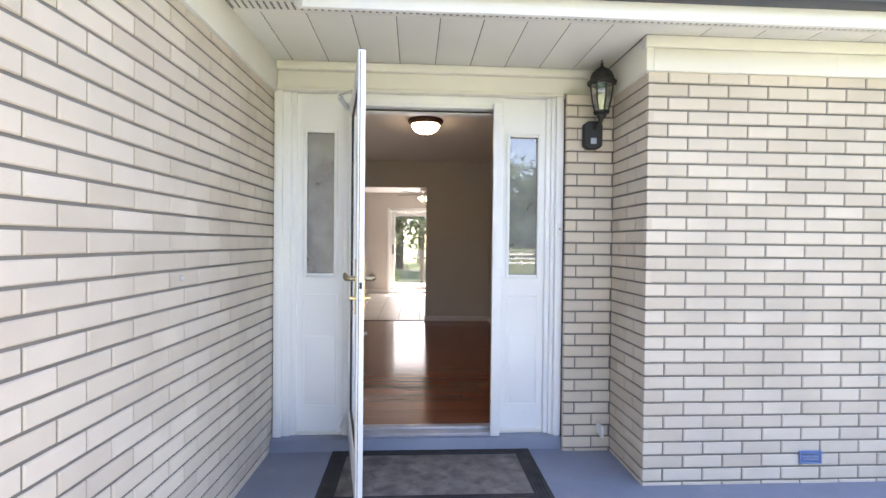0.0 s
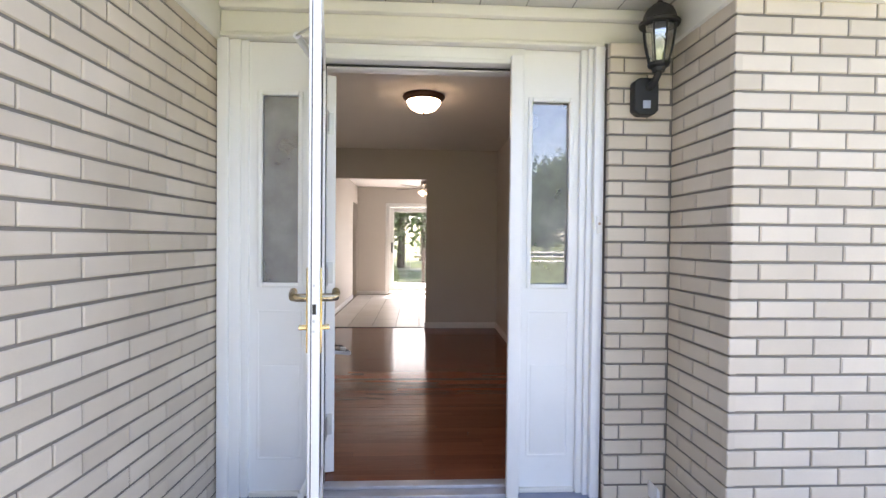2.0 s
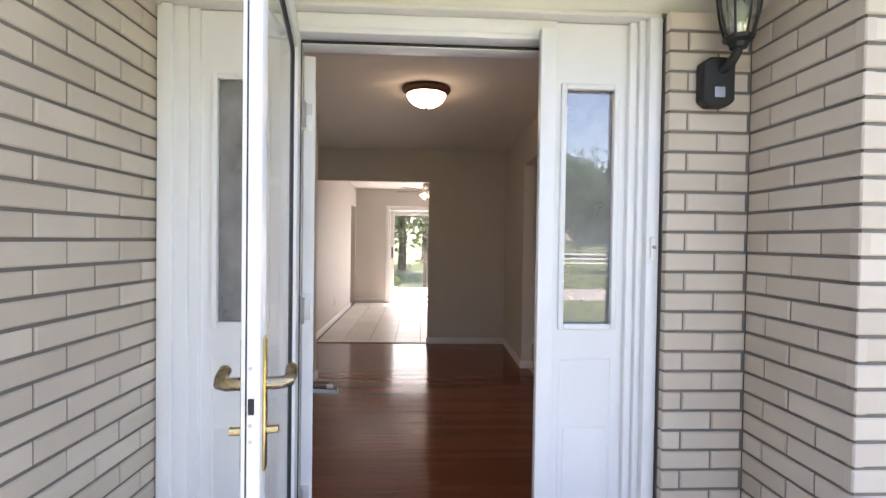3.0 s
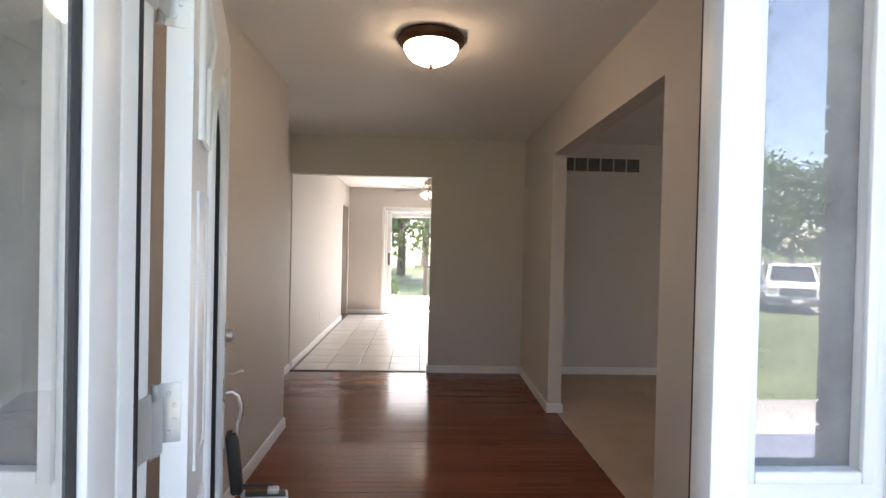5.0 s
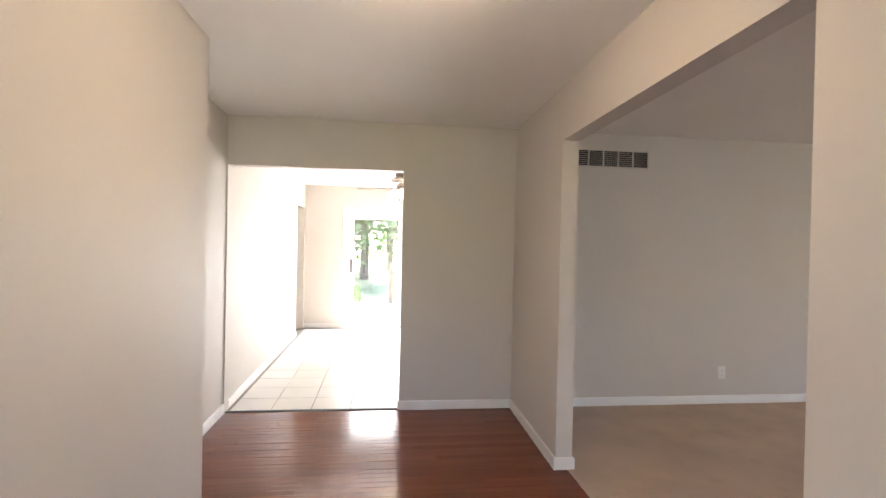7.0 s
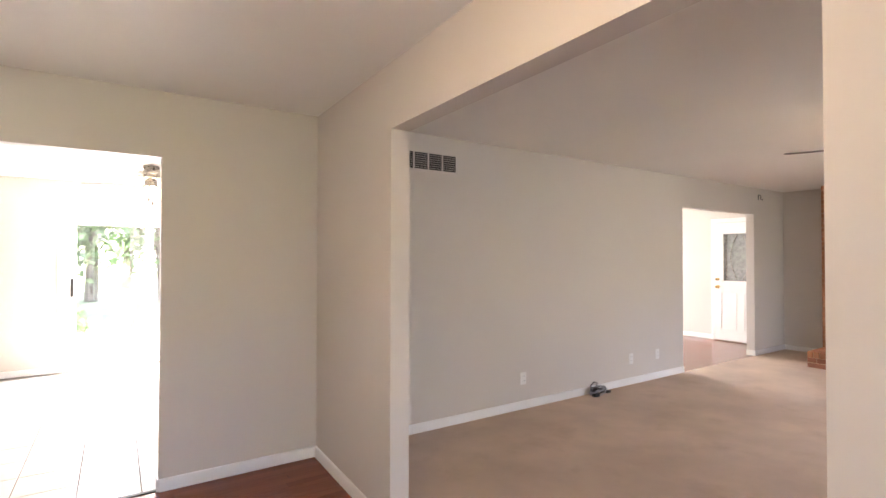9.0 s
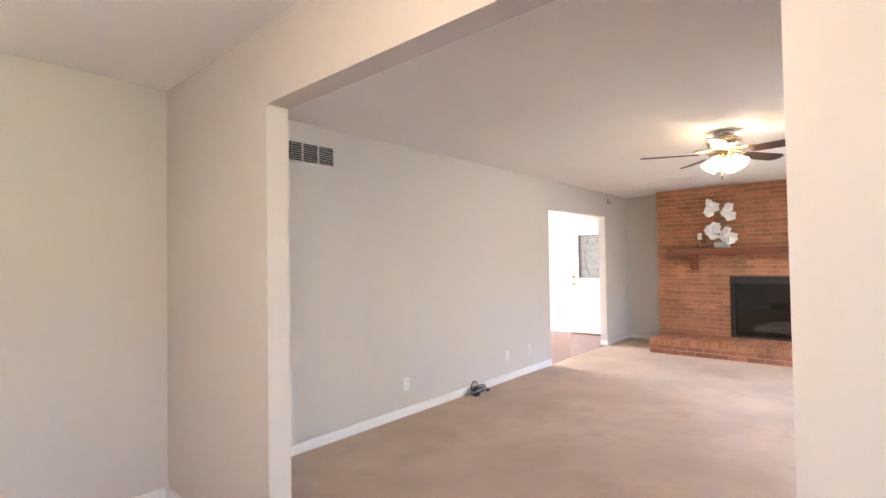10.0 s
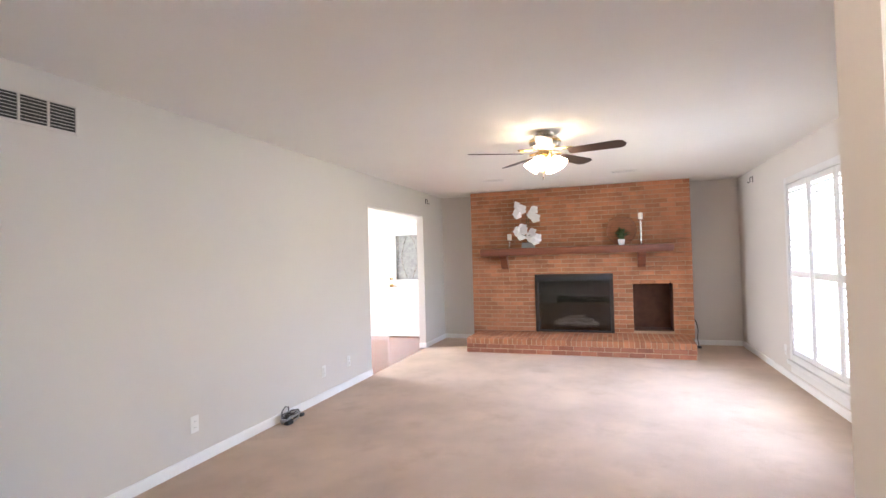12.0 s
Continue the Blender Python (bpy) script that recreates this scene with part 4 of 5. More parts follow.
# ---- fireplace ----
fireplace = thing("fireplace", "full-height red brick fireplace with raised hearth and dark firebox", "fireplace", (LX, 2.12, 0))
B0, B1, N0, N1 = 1.555, 2.722, 0.735, 1.282
fireplace_body = wpart("brickwork", slab_with_holes("x", FX + 0.007, LX, 0.475, 3.737, 0.004, H - 0.004, [(B0, B1, 0.15, 1.10), (N0, N1, 0.25, 0.975)]), RED_MORTAR, fireplace)
hearth_body = wpart("hearth", block((HX + 0.007, 0.567, 0.004), (FX, 3.635, HEARTH - 0.006)), RED_MORTAR, fireplace, "raised brick hearth")
bm = bmesh.new()
for lo, hi in (((LX - 0.03, B0, 0.15), (LX - 0.002, B1, 1.10)), ((FX + 0.01, B0 - 0.0, 0.15), (LX - 0.002, B0 + 0.03, 1.10)), ((FX + 0.01, B1 - 0.03, 0.15), (LX - 0.002, B1, 1.10)), ((FX + 0.01, B0, 1.06), (LX - 0.002, B1, 1.10)), ((FX + 0.01, B0, 0.15), (LX - 0.002, B1, 0.19))):
    put(bm, lo, hi)
firebox = wpart("firebox", bm, SOOT, fireplace, "sooty dark firebox lining")
bm = bmesh.new()
for lo, hi in (((LX - 0.02, N0, 0.25), (LX - 0.002, N1, 0.975)), ((FX + 0.03, N0, 0.25), (LX - 0.002, N0 + 0.012, 0.975)), ((FX + 0.03, N1 - 0.012, 0.25), (LX - 0.002, N1, 0.975)), ((FX + 0.03, N0, 0.963), (LX - 0.002, N1, 0.975)), ((FX + 0.03, N0, 0.25), (LX - 0.002, N1, 0.262))):
    put(bm, lo, hi)
wpart("log_niche", bm, surface("dark_brick_lining", (0.13, 0.055, 0.032), 0.85, vary=0.3, large=6, fine=40, bump=0.4), fireplace, "dark brick-lined log niche")
turn_yz = Matrix(((0, -1, 0, FX), (1, 0, 0, 0), (0, 0, 1, 0), (0, 0, 0, 1)))
bm = bars(bmesh.new(), B0 + 0.045, B1 - 0.045, 0.235, 1.065, 0.0, 0.03, 0.045, 0.004)
bmesh.ops.transform(bm, matrix=turn_yz, verts=bm.verts)
screen = wpart("fire_screen", bm, surface("dark_bronze_frame", (0.05, 0.038, 0.030), 0.45, 0.6, vary=0.2, bump=0.05), fireplace, "dark metal frame of the fire doors")
bm = bars(bmesh.new(), B0 + 0.055, B1 - 0.055, 0.245, 0.995, 0.004, 0.018, 0.012, 0.002)
bmesh.ops.transform(bm, matrix=turn_yz, verts=bm.verts)
wpart("inner_frame", bm, BLACK, screen)
wpart("door_glass", block((FX - 0.006, B0 + 0.045, 0.235), (FX - 0.002, B1 - 0.045, 1.065)), pane_glass("smoked_fire_glass", 0.05, (0.58, 0.56, 0.53), 0.0), screen, "smoked glass fire doors").visible_shadow = False
wpart("top_hood", block((FX - 0.030, B0 + 0.02, 1.015), (FX - 0.016, B1 - 0.02, 1.08), 0.003), BLACK, screen)
grate = wpart("grate", pipe([(FX + 0.16, 1.76, 0.27), (FX + 0.16, 2.48, 0.27)], 0.010, 8), BLACK, fireplace, "black iron grate with pale gas logs")
for k in range(9):
    y = 1.78 + k * 0.085
    wpart("bar", pipe([(FX + 0.08, y, 0.31), (FX + 0.085, y, 0.27), (FX + 0.24, y, 0.27)], 0.007, 6), BLACK, grate)
LOGM = surface("ceramic_log", (0.32, 0.28, 0.24), 0.9, vary=0.35, large=10, fine=60, bump=0.6)
for a, b, r in (((0.14, 1.78, 0.315), (0.18, 2.46, 0.325), 0.042), ((0.10, 1.86, 0.375), (0.20, 2.18, 0.395), 0.033), ((0.19, 2.06, 0.385), (0.11, 2.40, 0.375), 0.036), ((0.13, 1.98, 0.44), (0.15, 2.28, 0.425), 0.026)):
    A, B_ = Vector(a) + Vector((FX, 0, 0)), Vector(b) + Vector((FX, 0, 0))
    wpart("log", pipe([A.lerp(B_, i / 6) + Vector((0, 0, 0.010 * math.sin(i * 2.1))) for i in range(7)], r, 10, taper=0.85), LOGM, grate)

# mantel on two corbels
MZ = 1.528
mantel = thing("mantel_shelf", "thick red-brown wooden mantel shelf on two carved corbels", "mantel", (FX, 2.135, MZ))
mb = block((-0.235, -1.40, -0.105), (-0.001, 1.40, 0.0), 0.008)
part("board", mb, MANTEL, mantel)
part("front_lip", block((-0.243, -1.405, -0.085), (-0.235, 1.405, -0.012), 0.003), MANTEL, mantel)
for y in (1.055, -0.985):
    prof = [(-0.001, -0.106), (-0.185, -0.106), (-0.185, -0.150), (-0.165, -0.165), (-0.130, -0.180), (-0.105, -0.215), (-0.095, -0.250), (-0.070, -0.268), (-0.060, -0.30), (-0.001, -0.33)]
    part("corbel", outline([(x, z) for x, z in prof], 0.11, pose(0, y + 0.055, 0, 90), 0.004), MANTEL, mantel, "carved wooden corbel")
    part("corbel_pad", block((-0.195, y - 0.065, -0.120), (-0.002, y + 0.065, -0.1055), 0.004), MANTEL, mantel)

MX = FX - 0.12
CANDLE = surface("ivory_candle_wax", (0.82, 0.78, 0.68), 0.5, vary=0.04, bump=0.03)
CHROME = surface("mirror_chrome", (0.80, 0.80, 0.80), 0.08, 1.0, vary=0.03, bump=0)


def candlestick(label, at, stem_h, silver):
    c = thing("candle_holder", label, "candle holder", at, "candles on the mantel")
    part("base", lathe([(0, 0), (0.042, 0), (0.044, 0.006), (0.030, 0.014), (0.014, 0.022), (0.010, 0.030), (0, 0.030)], 28), silver, c)
    prof = [(0, 0.028), (0.010, 0.030)]
    for k in range(1, 8):
        prof.append(((0.020 if k % 2 else 0.009) if stem_h > 0.15 else 0.008, 0.030 + stem_h * k / 8))
    part("stem", lathe(prof + [(0.010, 0.030 + stem_h), (0, 0.030 + stem_h)], 24), silver, c)
    part("cup", lathe([(0, 0.026 + stem_h), (0.012, 0.028 + stem_h), (0.036, 0.040 + stem_h), (0.038, 0.048 + stem_h), (0, 0.046 + stem_h)], 28), silver, c)
    z = 0.047 + stem_h
    part("candle", lathe([(0, z), (0.033, z), (0.0335, z + 0.092), (0.030, z + 0.096), (0.012, z + 0.091), (0, z + 0.090)], 28), CANDLE, c, "ivory pillar candle")
    part("wick", pipe([(0, 0, z + 0.088), (0.001, 0, z + 0.102)], 0.0014, 6), BLACK, c)


candlestick("low clear candle holder with an ivory candle on the mantel", (MX, 3.085, MZ), 0.085, pane_glass("clear_glass_holder", 0.30, (0.95, 0.96, 0.96), 0.02))
candlestick("tall turned silver candlestick with an ivory candle on the mantel", (MX, 1.15, MZ), 0.32, CHROME)

orchid = thing("orchid_plant", "white artificial orchid in a grey rectangular pot", "plant", (MX, 2.79, MZ))
part("pot", block((-0.045, -0.095, 0.0), (0.045, 0.095, 0.085), 0.004), surface("grey_pot", (0.40, 0.40, 0.38), 0.6, vary=0.06, bump=0.1), orchid)
part("soil", block((-0.040, -0.090, 0.0855), (0.040, 0.090, 0.090), 0.001), SOOT, orchid)
ORL = surface("orchid_leaf", (0.045, 0.10, 0.025), 0.35, vary=0.2, bump=0.05)
PETAL = surface("white_orchid_petal", (0.86, 0.84, 0.80), 0.5, vary=0.04, bump=0.05)
prng = random.Random(8)


def leaf_blade(length, width, lift, m, bm=None):
    bm = bm or bmesh.new()
    rows = []
    for i in range(7):
        t = i / 6
        w = width * math.sin(math.pi * min(0.98, 0.08 + 0.92 * t)) ** 0.7
        c = Vector((length * t, 0, lift * math.sin(t * 2.4)))
        rows.append([bm.verts.new(m @ (c + Vector((0, s * w / 2, 0.12 * width * abs(s))))) for s in (-1, 0, 1)])
    for a, b in zip(rows, rows[1:]):
        for j in range(2):
            bm.faces.new((a[j], a[j + 1], b[j + 1], b[j]))
    return bm


for k in range(7):
    part("leaf", leaf_blade(prng.uniform(0.13, 0.19), 0.05, 0.06, pose(0, 0, 0.088, 0, -25, k * 51 + prng.uniform(-10, 10))), ORL, orchid)
for sgn, top in ((1, 0.62), (-1, 0.52)):
    stem = [(0, sgn * 0.01, 0.088), (0, sgn * 0.02, 0.25), (0.0, sgn * 0.015, 0.42), (-0.01, sgn * 0.03, top), (-0.03, sgn * 0.085, top + 0.06), (-0.05, sgn * 0.14, top + 0.03)]
    st = part("stem", pipe(stem, 0.005, 6), surface("green_stem", (0.10, 0.11, 0.04), 0.5, vary=0.1, bump=0), orchid)
    for cx, cy, cz in ((-0.04, sgn * 0.12, top + 0.045), (-0.045, sgn * 0.085, top - 0.015), (-0.05, sgn * 0.135, top - 0.075), (-0.05, sgn * 0.09, top - 0.30), (-0.045, sgn * 0.135, top - 0.36), (-0.055, sgn * 0.10, top - 0.42), (-0.05, sgn * 0.06, top - 0.35)):
        fb = bmesh.new()
        face = pose(cx, cy, cz, prng.uniform(-20, 20), -90 + prng.uniform(-25, 25), prng.uniform(-25, 25))
        for p in range(5):
            wide = 0.112 if p in (1, 4) else 0.078
            leaf_blade(0.090, wide, 0.016, face @ pose(0, 0, 0, 0, -12, p * 72 + 90), fb)
        part("blossom", fb, PETAL, orchid, "white orchid blossom")

tray = thing("round_tray", "round brown wooden tray leaning on the fireplace brick", "tray", (FX - 0.075, 1.42, MZ))
tm = pose(0, 0, 0.222, 0, -98, 0)
part("disc", lathe([(0, 0), (0.205, 0), (0.215, 0.006), (0.217, 0.024), (0.205, 0.026), (0.196, 0.012), (0, 0.010)], 56, tm), surface("brown_tray_wood", (0.30, 0.115, 0.045), 0.45, vary=0.2, large=5, fine=80, bump=0.1, grain=(4, 4, 60)), tray)
part("ring", lathe([(0.150, 0.011), (0.154, 0.014), (0.158, 0.011)], 48, tm), MANTEL, tray)
herb = thing("potted_plant", "small leafy green plant in a white pot", "plant", (MX - 0.03, 1.42, MZ))
part("pot", lathe([(0, 0), (0.038, 0), (0.050, 0.078), (0.052, 0.084), (0.047, 0.085), (0.044, 0.072), (0, 0.070)], 28), PLASTIC, herb)
HERB = surface("herb_leaf", (0.085, 0.15, 0.045), 0.5, vary=0.25, bump=0.05)
for k in range(60):
    m = pose(prng.uniform(-0.02, 0.02), prng.uniform(-0.025, 0.025), 0.07 + prng.uniform(0, 0.05), 0, prng.uniform(-75, -15), prng.uniform(0, 360))
    part("leaf", leaf_blade(prng.uniform(0.09, 0.165), 0.042, 0.025, m), HERB, herb)
fcord = thing("power_cord", "black cord hanging down beside the hearth", "cable", (8.2, 0.465, 0))
part("cord", pipe([(0.0, -0.005, 0.42), (0.01, -0.03, 0.38), (0.0, -0.05, 0.27), (-0.02, -0.035, 0.15), (-0.02, -0.05, 0.05), (0.0, -0.06, 0.012)], 0.006, 8), BLACK, fcord)
part("plug", block((-0.025, -0.085, 0.004), (0.025, -0.035, 0.035), 0.006), BLACK, fcord)

# ---- shuttered window ----
win = structure("window_3", bars(bmesh.new(), W0, W1, WZ0, WZ1, LY - 0.16, LY + 0.018, 0.07, 0.004), SHUTTER, "white window frame with plantation shutters", "window")
part("sill", block((W0 - 0.10, LY - 0.02, WZ0 - 0.115), (W1 + 0.10, LY + 0.045, WZ0 - 0.072), 0.006), SHUTTER, win)
part("apron", block((W0 - 0.07, LY, WZ0 - 0.20), (W1 + 0.07, LY + 0.014, WZ0 - 0.117), 0.003), SHUTTER, win)
part("pane", block((W0, LY - 0.15, WZ0), (W1, LY - 0.144, WZ1)), GLASS, win).visible_shadow = False
lou = mesh_of("slat", block((-0.225, -0.0045, -0.030), (0.225, 0.0045, 0.030), 0.003, pose(0, 0, 0, 62)), SHUTTER, False)
pw = (W1 - W0) / 4
for k in range(4):
    x0, x1 = W0 + k * pw, W0 + (k + 1) * pw
    sh = part("shutter", bars(bmesh.new(), x0 + 0.058, x1 - 0.058, WZ0 + 0.058, WZ1 - 0.058, LY - 0.02, LY + 0.010, 0.055, 0.003), SHUTTER, win)
    part("mid_rail", block((x0 + 0.058, LY - 0.019, 1.115), (x1 - 0.058, LY + 0.009, 1.185), 0.003), SHUTTER, sh)
    for lo, hi in ((WZ0 + 0.058, 1.115), (1.185, WZ1 - 0.058)):
        n = 12
        for j in range(n):
            ob = new("slat", lou)
            ob.parent = sh
            ob.matrix_basis = Matrix.Translation(((x0 + x1) / 2, LY - 0.005, lo + (j + 0.5) * (hi - lo) / n)) @ Matrix.Diagonal(((pw - 0.122) / 0.45, 1, 1, 1))
        part("tilt_rod", block(((x0 + x1) / 2 - 0.005, LY + 0.020, lo + 0.03), ((x0 + x1) / 2 + 0.005, LY + 0.029, hi - 0.03), 0.002), SHUTTER, sh)

# ---- kitchen: patio door ----
pat = structure("door_1", bars(bmesh.new(), S0 + 0.035, S1 - 0.035, 0.03, SH - 0.03, KB + 0.02, KB + 0.15, 0.032, 0.004), TRIM, "white sliding patio door onto the garden", "door")
bm = bmesh.new()
put(bm, (S0 - 0.062, KB - 0.016, 0.0), (S0, KB, SH + 0.06), 0.004)
put(bm, (S1, KB - 0.016, 0.0), (S1 + 0.062, KB, SH + 0.06), 0.004)
put(bm, (S0, KB - 0.016, SH), (S1, KB, SH + 0.06), 0.004)
part("casing", bm, TRIM, pat)
MIDX = (S0 + S1) / 2
for x0, x1, y in ((S0 + 0.035, MIDX + 0.04, KB + 0.05), (MIDX - 0.04, S1 - 0.035, KB + 0.095)):
    sash = part("sash", bars(bmesh.new(), x0 + 0.085, x1 - 0.085, 0.16, SH - 0.13, y, y + 0.04, 0.083, 0.004), TRIM, pat)
    part("pane", block((x0 + 0.08, y + 0.016, 0.155), (x1 - 0.08, y + 0.022, SH - 0.125)), GLASS, sash).visible_shadow = False
pull = part("pull", block((S0 + 0.065, KB + 0.030, 0.93), (S0 + 0.095, KB + 0.050, 1.16), 0.005), BLACK, pat, "dark pull handle")
bm = bars(bmesh.new(), 5.81, 7.69, 0.14, 2.04, KB + 0.03, KB + 0.16, 0.058, 0.004)
gw = structure("window_4", bm, TRIM, "white framed garden window", "window")
part("pane", block((5.81, KB + 0.09, 0.14), (7.69, KB + 0.096, 2.04)), GLASS, gw).visible_shadow = False

# ---- back room: half-glazed door ----
bd = structure("door_2", slab_with_holes("x", LX - 0.030, LX - 0.001, 4.565, 5.375, 0.02, 2.03, [(4.69, 5.25, 1.02, 1.86)]), TRIM, "white half-glazed back door, leaded glass", "door")
part("pane", block((LX - 0.018, 4.69, 1.02), (LX - 0.014, 5.25, 1.86)), surface("leaded_door_glass", (0.33, 0.34, 0.33), 0.25, vary=0.25, large=18, fine=90, bump=0.5), bd, "grey leaded obscure glass")
tz = Matrix(((0, 1, 0, LX - 0.030), (1, 0, 0, 0), (0, 0, 1, 0), (0, 0, 0, 1)))
bm = bars(bmesh.new(), 4.71, 5.23, 1.04, 1.84, -0.012, 0.0, 0.030, 0.003)
bmesh.ops.transform(bm, matrix=tz, verts=bm.verts)
part("glass_frame", bm, TRIM, bd)
for s in (-1, 1):
    part("came", pipe([(LX - 0.020, 4.97 + s * (0.05 + 0.10 * math.sin(u * math.pi)), 1.06 + 0.76 * u) for u in (i / 14 for i in range(15))], 0.006, 6), PEWTER, bd)
    part("came", pipe([(LX - 0.020, 4.97 + s * 0.22, 1.05), (LX - 0.020, 4.97 + s * 0.22, 1.83)], 0.005, 6), PEWTER, bd)
for y0, y1 in ((4.65, 4.92), (5.02, 5.29)):
    bm = bars(bmesh.new(), y0 + 0.02, y1 - 0.02, 0.22, 0.82, -0.008, 0.0, 0.016, 0.003)
    bmesh.ops.transform(bm, matrix=tz, verts=bm.verts)
    part("moulding", bm, TRIM, bd)
for z, r in ((0.93, 0.028), (1.06, 0.024)):
    part("knob", lathe([(0, 0), (r, 0), (r, 0.008), (0.012, 0.012), (0.012, 0.035), (r, 0.045), (r * 0.9, 0.062), (0, 0.066)], 20, pose(LX - 0.030, 5.325, z, 0, -90)), BRASS, bd, "brass door knob")
bm = bmesh.new()
put(bm, (LX - 0.018, 5.38, 0.0), (LX, 5.45, 2.11), 0.004)
put(bm, (LX - 0.018, 4.53, 2.04), (LX, 5.379, 2.11), 0.004)
bmesh.ops.translate(bm, vec=(0, 0.05, 0), verts=bm.verts)
bd.location.y = 0.05
structure("door_casing", bm, TRIM, "white door casing", "trim")

# ---- garden behind the house and the front yard ----
bm = bmesh.new()
cells = {}
for i, x in enumerate((-2000, -60, -20, -4, 0, 4, 9, 16, 30, 70, 2000)):
    for j, y in enumerate((-2000, -90, -45, -25, -17, -10, -5.2, -2.4, 9.0, 14, 25, 45, 90, 2000)):
        d = max(0.0, min(1.0, (-y - 4) / 13))
        cells[i, j] = bm.verts.new((x, y, -0.20 - (0.72 * d if y < 0 else 0.0)))
for i in range(10):
    for j in range(13):
        bm.faces.new((cells[i, j], cells[i + 1, j], cells[i + 1, j + 1], cells[i, j + 1]))
structure("ground", bm, GRASS, "mown green lawn around the house", "lawn")
structure("driveway", block((4.0, -21.0, -0.95), (30.0, -15.0, -0.90), 0.01), CONCRETE, "pale concrete driveway", "road")
structure("patio", block((-3.5, KB + 0.2, -0.35), (5.0, 12.6, -0.08), 0.01), CONCRETE, "sunlit pale concrete patio", "pavement")


def tree(at, height, spread, seed, leaves, label, leaf=0.16, low=0.3):
    r = random.Random(seed)
    t = thing("tree", label, "tree", at)
    lean = [(r.uniform(-0.12, 0.12) * k, r.uniform(-0.12, 0.12) * k, height * 0.9 * k / 5) for k in range(6)]
    trunk = pipe(lean, height * 0.022, 9, taper=0.35)
    tips = []
    for k in range(9):
        b = Vector(lean[1 + k % 5])
        a = r.uniform(0, 6.28)
        e = b + Vector((math.cos(a) * spread * r.uniform(0.4, 0.9), math.sin(a) * spread * r.uniform(0.4, 0.9), height * r.uniform(0.08, 0.25)))
        pipe([b, b.lerp(e, 0.5) + Vector((0, 0, height * 0.03)), e], height * 0.008, 6, trunk, 0.3)
        tips += [b.lerp(e, 0.6), e]
    part("trunk", trunk, BARK, t)
    tips += [Vector(lean[-1]), Vector(lean[-2])]
    verts, faces = [], []
    for k in range(leaves):
        c = r.choice(tips)
        p = c + Vector((r.gauss(0, spread * 0.27), r.gauss(0, spread * 0.27), r.gauss(0, height * 0.085)))
        p.z = max(p.z, height * low * r.uniform(0.8, 1.2))
        d = Vector((r.gauss(0, 1), r.gauss(0, 1), r.gauss(0, 0.7))).normalized() * leaf * r.uniform(0.6, 1.3)
        s = d.orthogonal().normalized() * leaf * 0.5
        n = len(verts)
        verts += [p - d, p + s, p + d, p - s + Vector((0, 0, leaf * 0.2))]
        faces += [(n, n + 1, n + 2), (n, n + 2, n + 3)]
    me = bpy.data.meshes.new("crown")
    me.from_pydata(verts, [], faces)
    me.materials.append(LEAF)
    ob = new("crown", me)
    ob.parent = t
    return t


# behind the house
for k, (x, y, h, s) in enumerate(((-2.6, 19, 8.5, 2.4), (-1.0, 23, 10, 3.0), (1.2, 21, 9, 2.6), (3.4, 25, 11, 3.2), (-5.0, 26, 11, 3.4), (0.2, 31, 12, 3.6), (6.4, 22, 9, 2.8), (9.5, 27, 11, 3.4), (-8.5, 24, 10, 3.2), (4.6, 34, 13, 4.0), (-3.2, 36, 13, 4.2))):
    tree((x, y, -0.2), h, s, 20 + k, 5200, "leafy green garden tree in sunlight", 0.17, 0.12)
# in front, seen back in the glass of the entry
for k, (x, y, h, s) in enumerate(((16.5, -27, 13, 3.2), (10, -62, 10, 5), (18, -66, 12, 6), (28, -60, 11, 5.5), (36, -64, 12, 6), (4, -64, 11, 5.5), (-4, -60, 10, 5), (46, -58, 12, 6), (24, -72, 13, 6), (-14, -62, 11, 5.5), (-24, -60, 12, 6), (56, -52, 12, 6))):
    tree((x, y, -0.92), h, s, 50 + k, 15000 if k == 0 else 5200, "tall leafy tree across the front lawn", 0.13 if k == 0 else 0.36, 0.14 if k else 0.18)
shrub = thing("garden_shrub", "rounded grey-green shrub beside the patio", "shrub", (-1.25, 13.0, -0.2))
sr = random.Random(2)
verts, faces = [], []
for k in range(1800):
    a, u = sr.uniform(0, 6.28), sr.random() ** 0.4
    p = Vector((0.55 * u * math.cos(a), 0.5 * u * math.sin(a), 0.08 + 0.75 * (1 - u * u) ** 0.5 * sr.random() ** 0.4 + 0.05))
    d = Vector((sr.gauss(0, 1), sr.gauss(0, 1), sr.gauss(0, 1))).normalized() * 0.06
    s = d.orthogonal() * 0.5
    n = len(verts)
    verts += [p - d, p + s, p + d, p - s]
    faces += [(n, n + 1, n + 2), (n, n + 2, n + 3)]
me = bpy.data.meshes.new("foliage")
me.from_pydata(verts, [], faces)
me.materials.append(LEAF)
ob = new("foliage", me)
ob.parent = shrub
part("twigs", pipe([(0, 0, 0), (0.02, 0.0, 0.3), (0.1, 0.05, 0.6)], 0.02, 6, taper=0.4), BARK, shrub)
post = thing("garden_post", "weathered wooden post with a crossbar on the patio edge", "post", (0.05, 12.9, -0.2))
part("upright", block((-0.05, -0.05, 0.0), (0.05, 0.05, 1.15), 0.006), BARK, post)
part("crossbar", block((-0.30, -0.03, 0.86), (0.30, 0.03, 0.94), 0.005), BARK, post)
part("foot", block((-0.22, -0.08, 0.0), (0.22, 0.08, 0.06), 0.008), BARK, post)

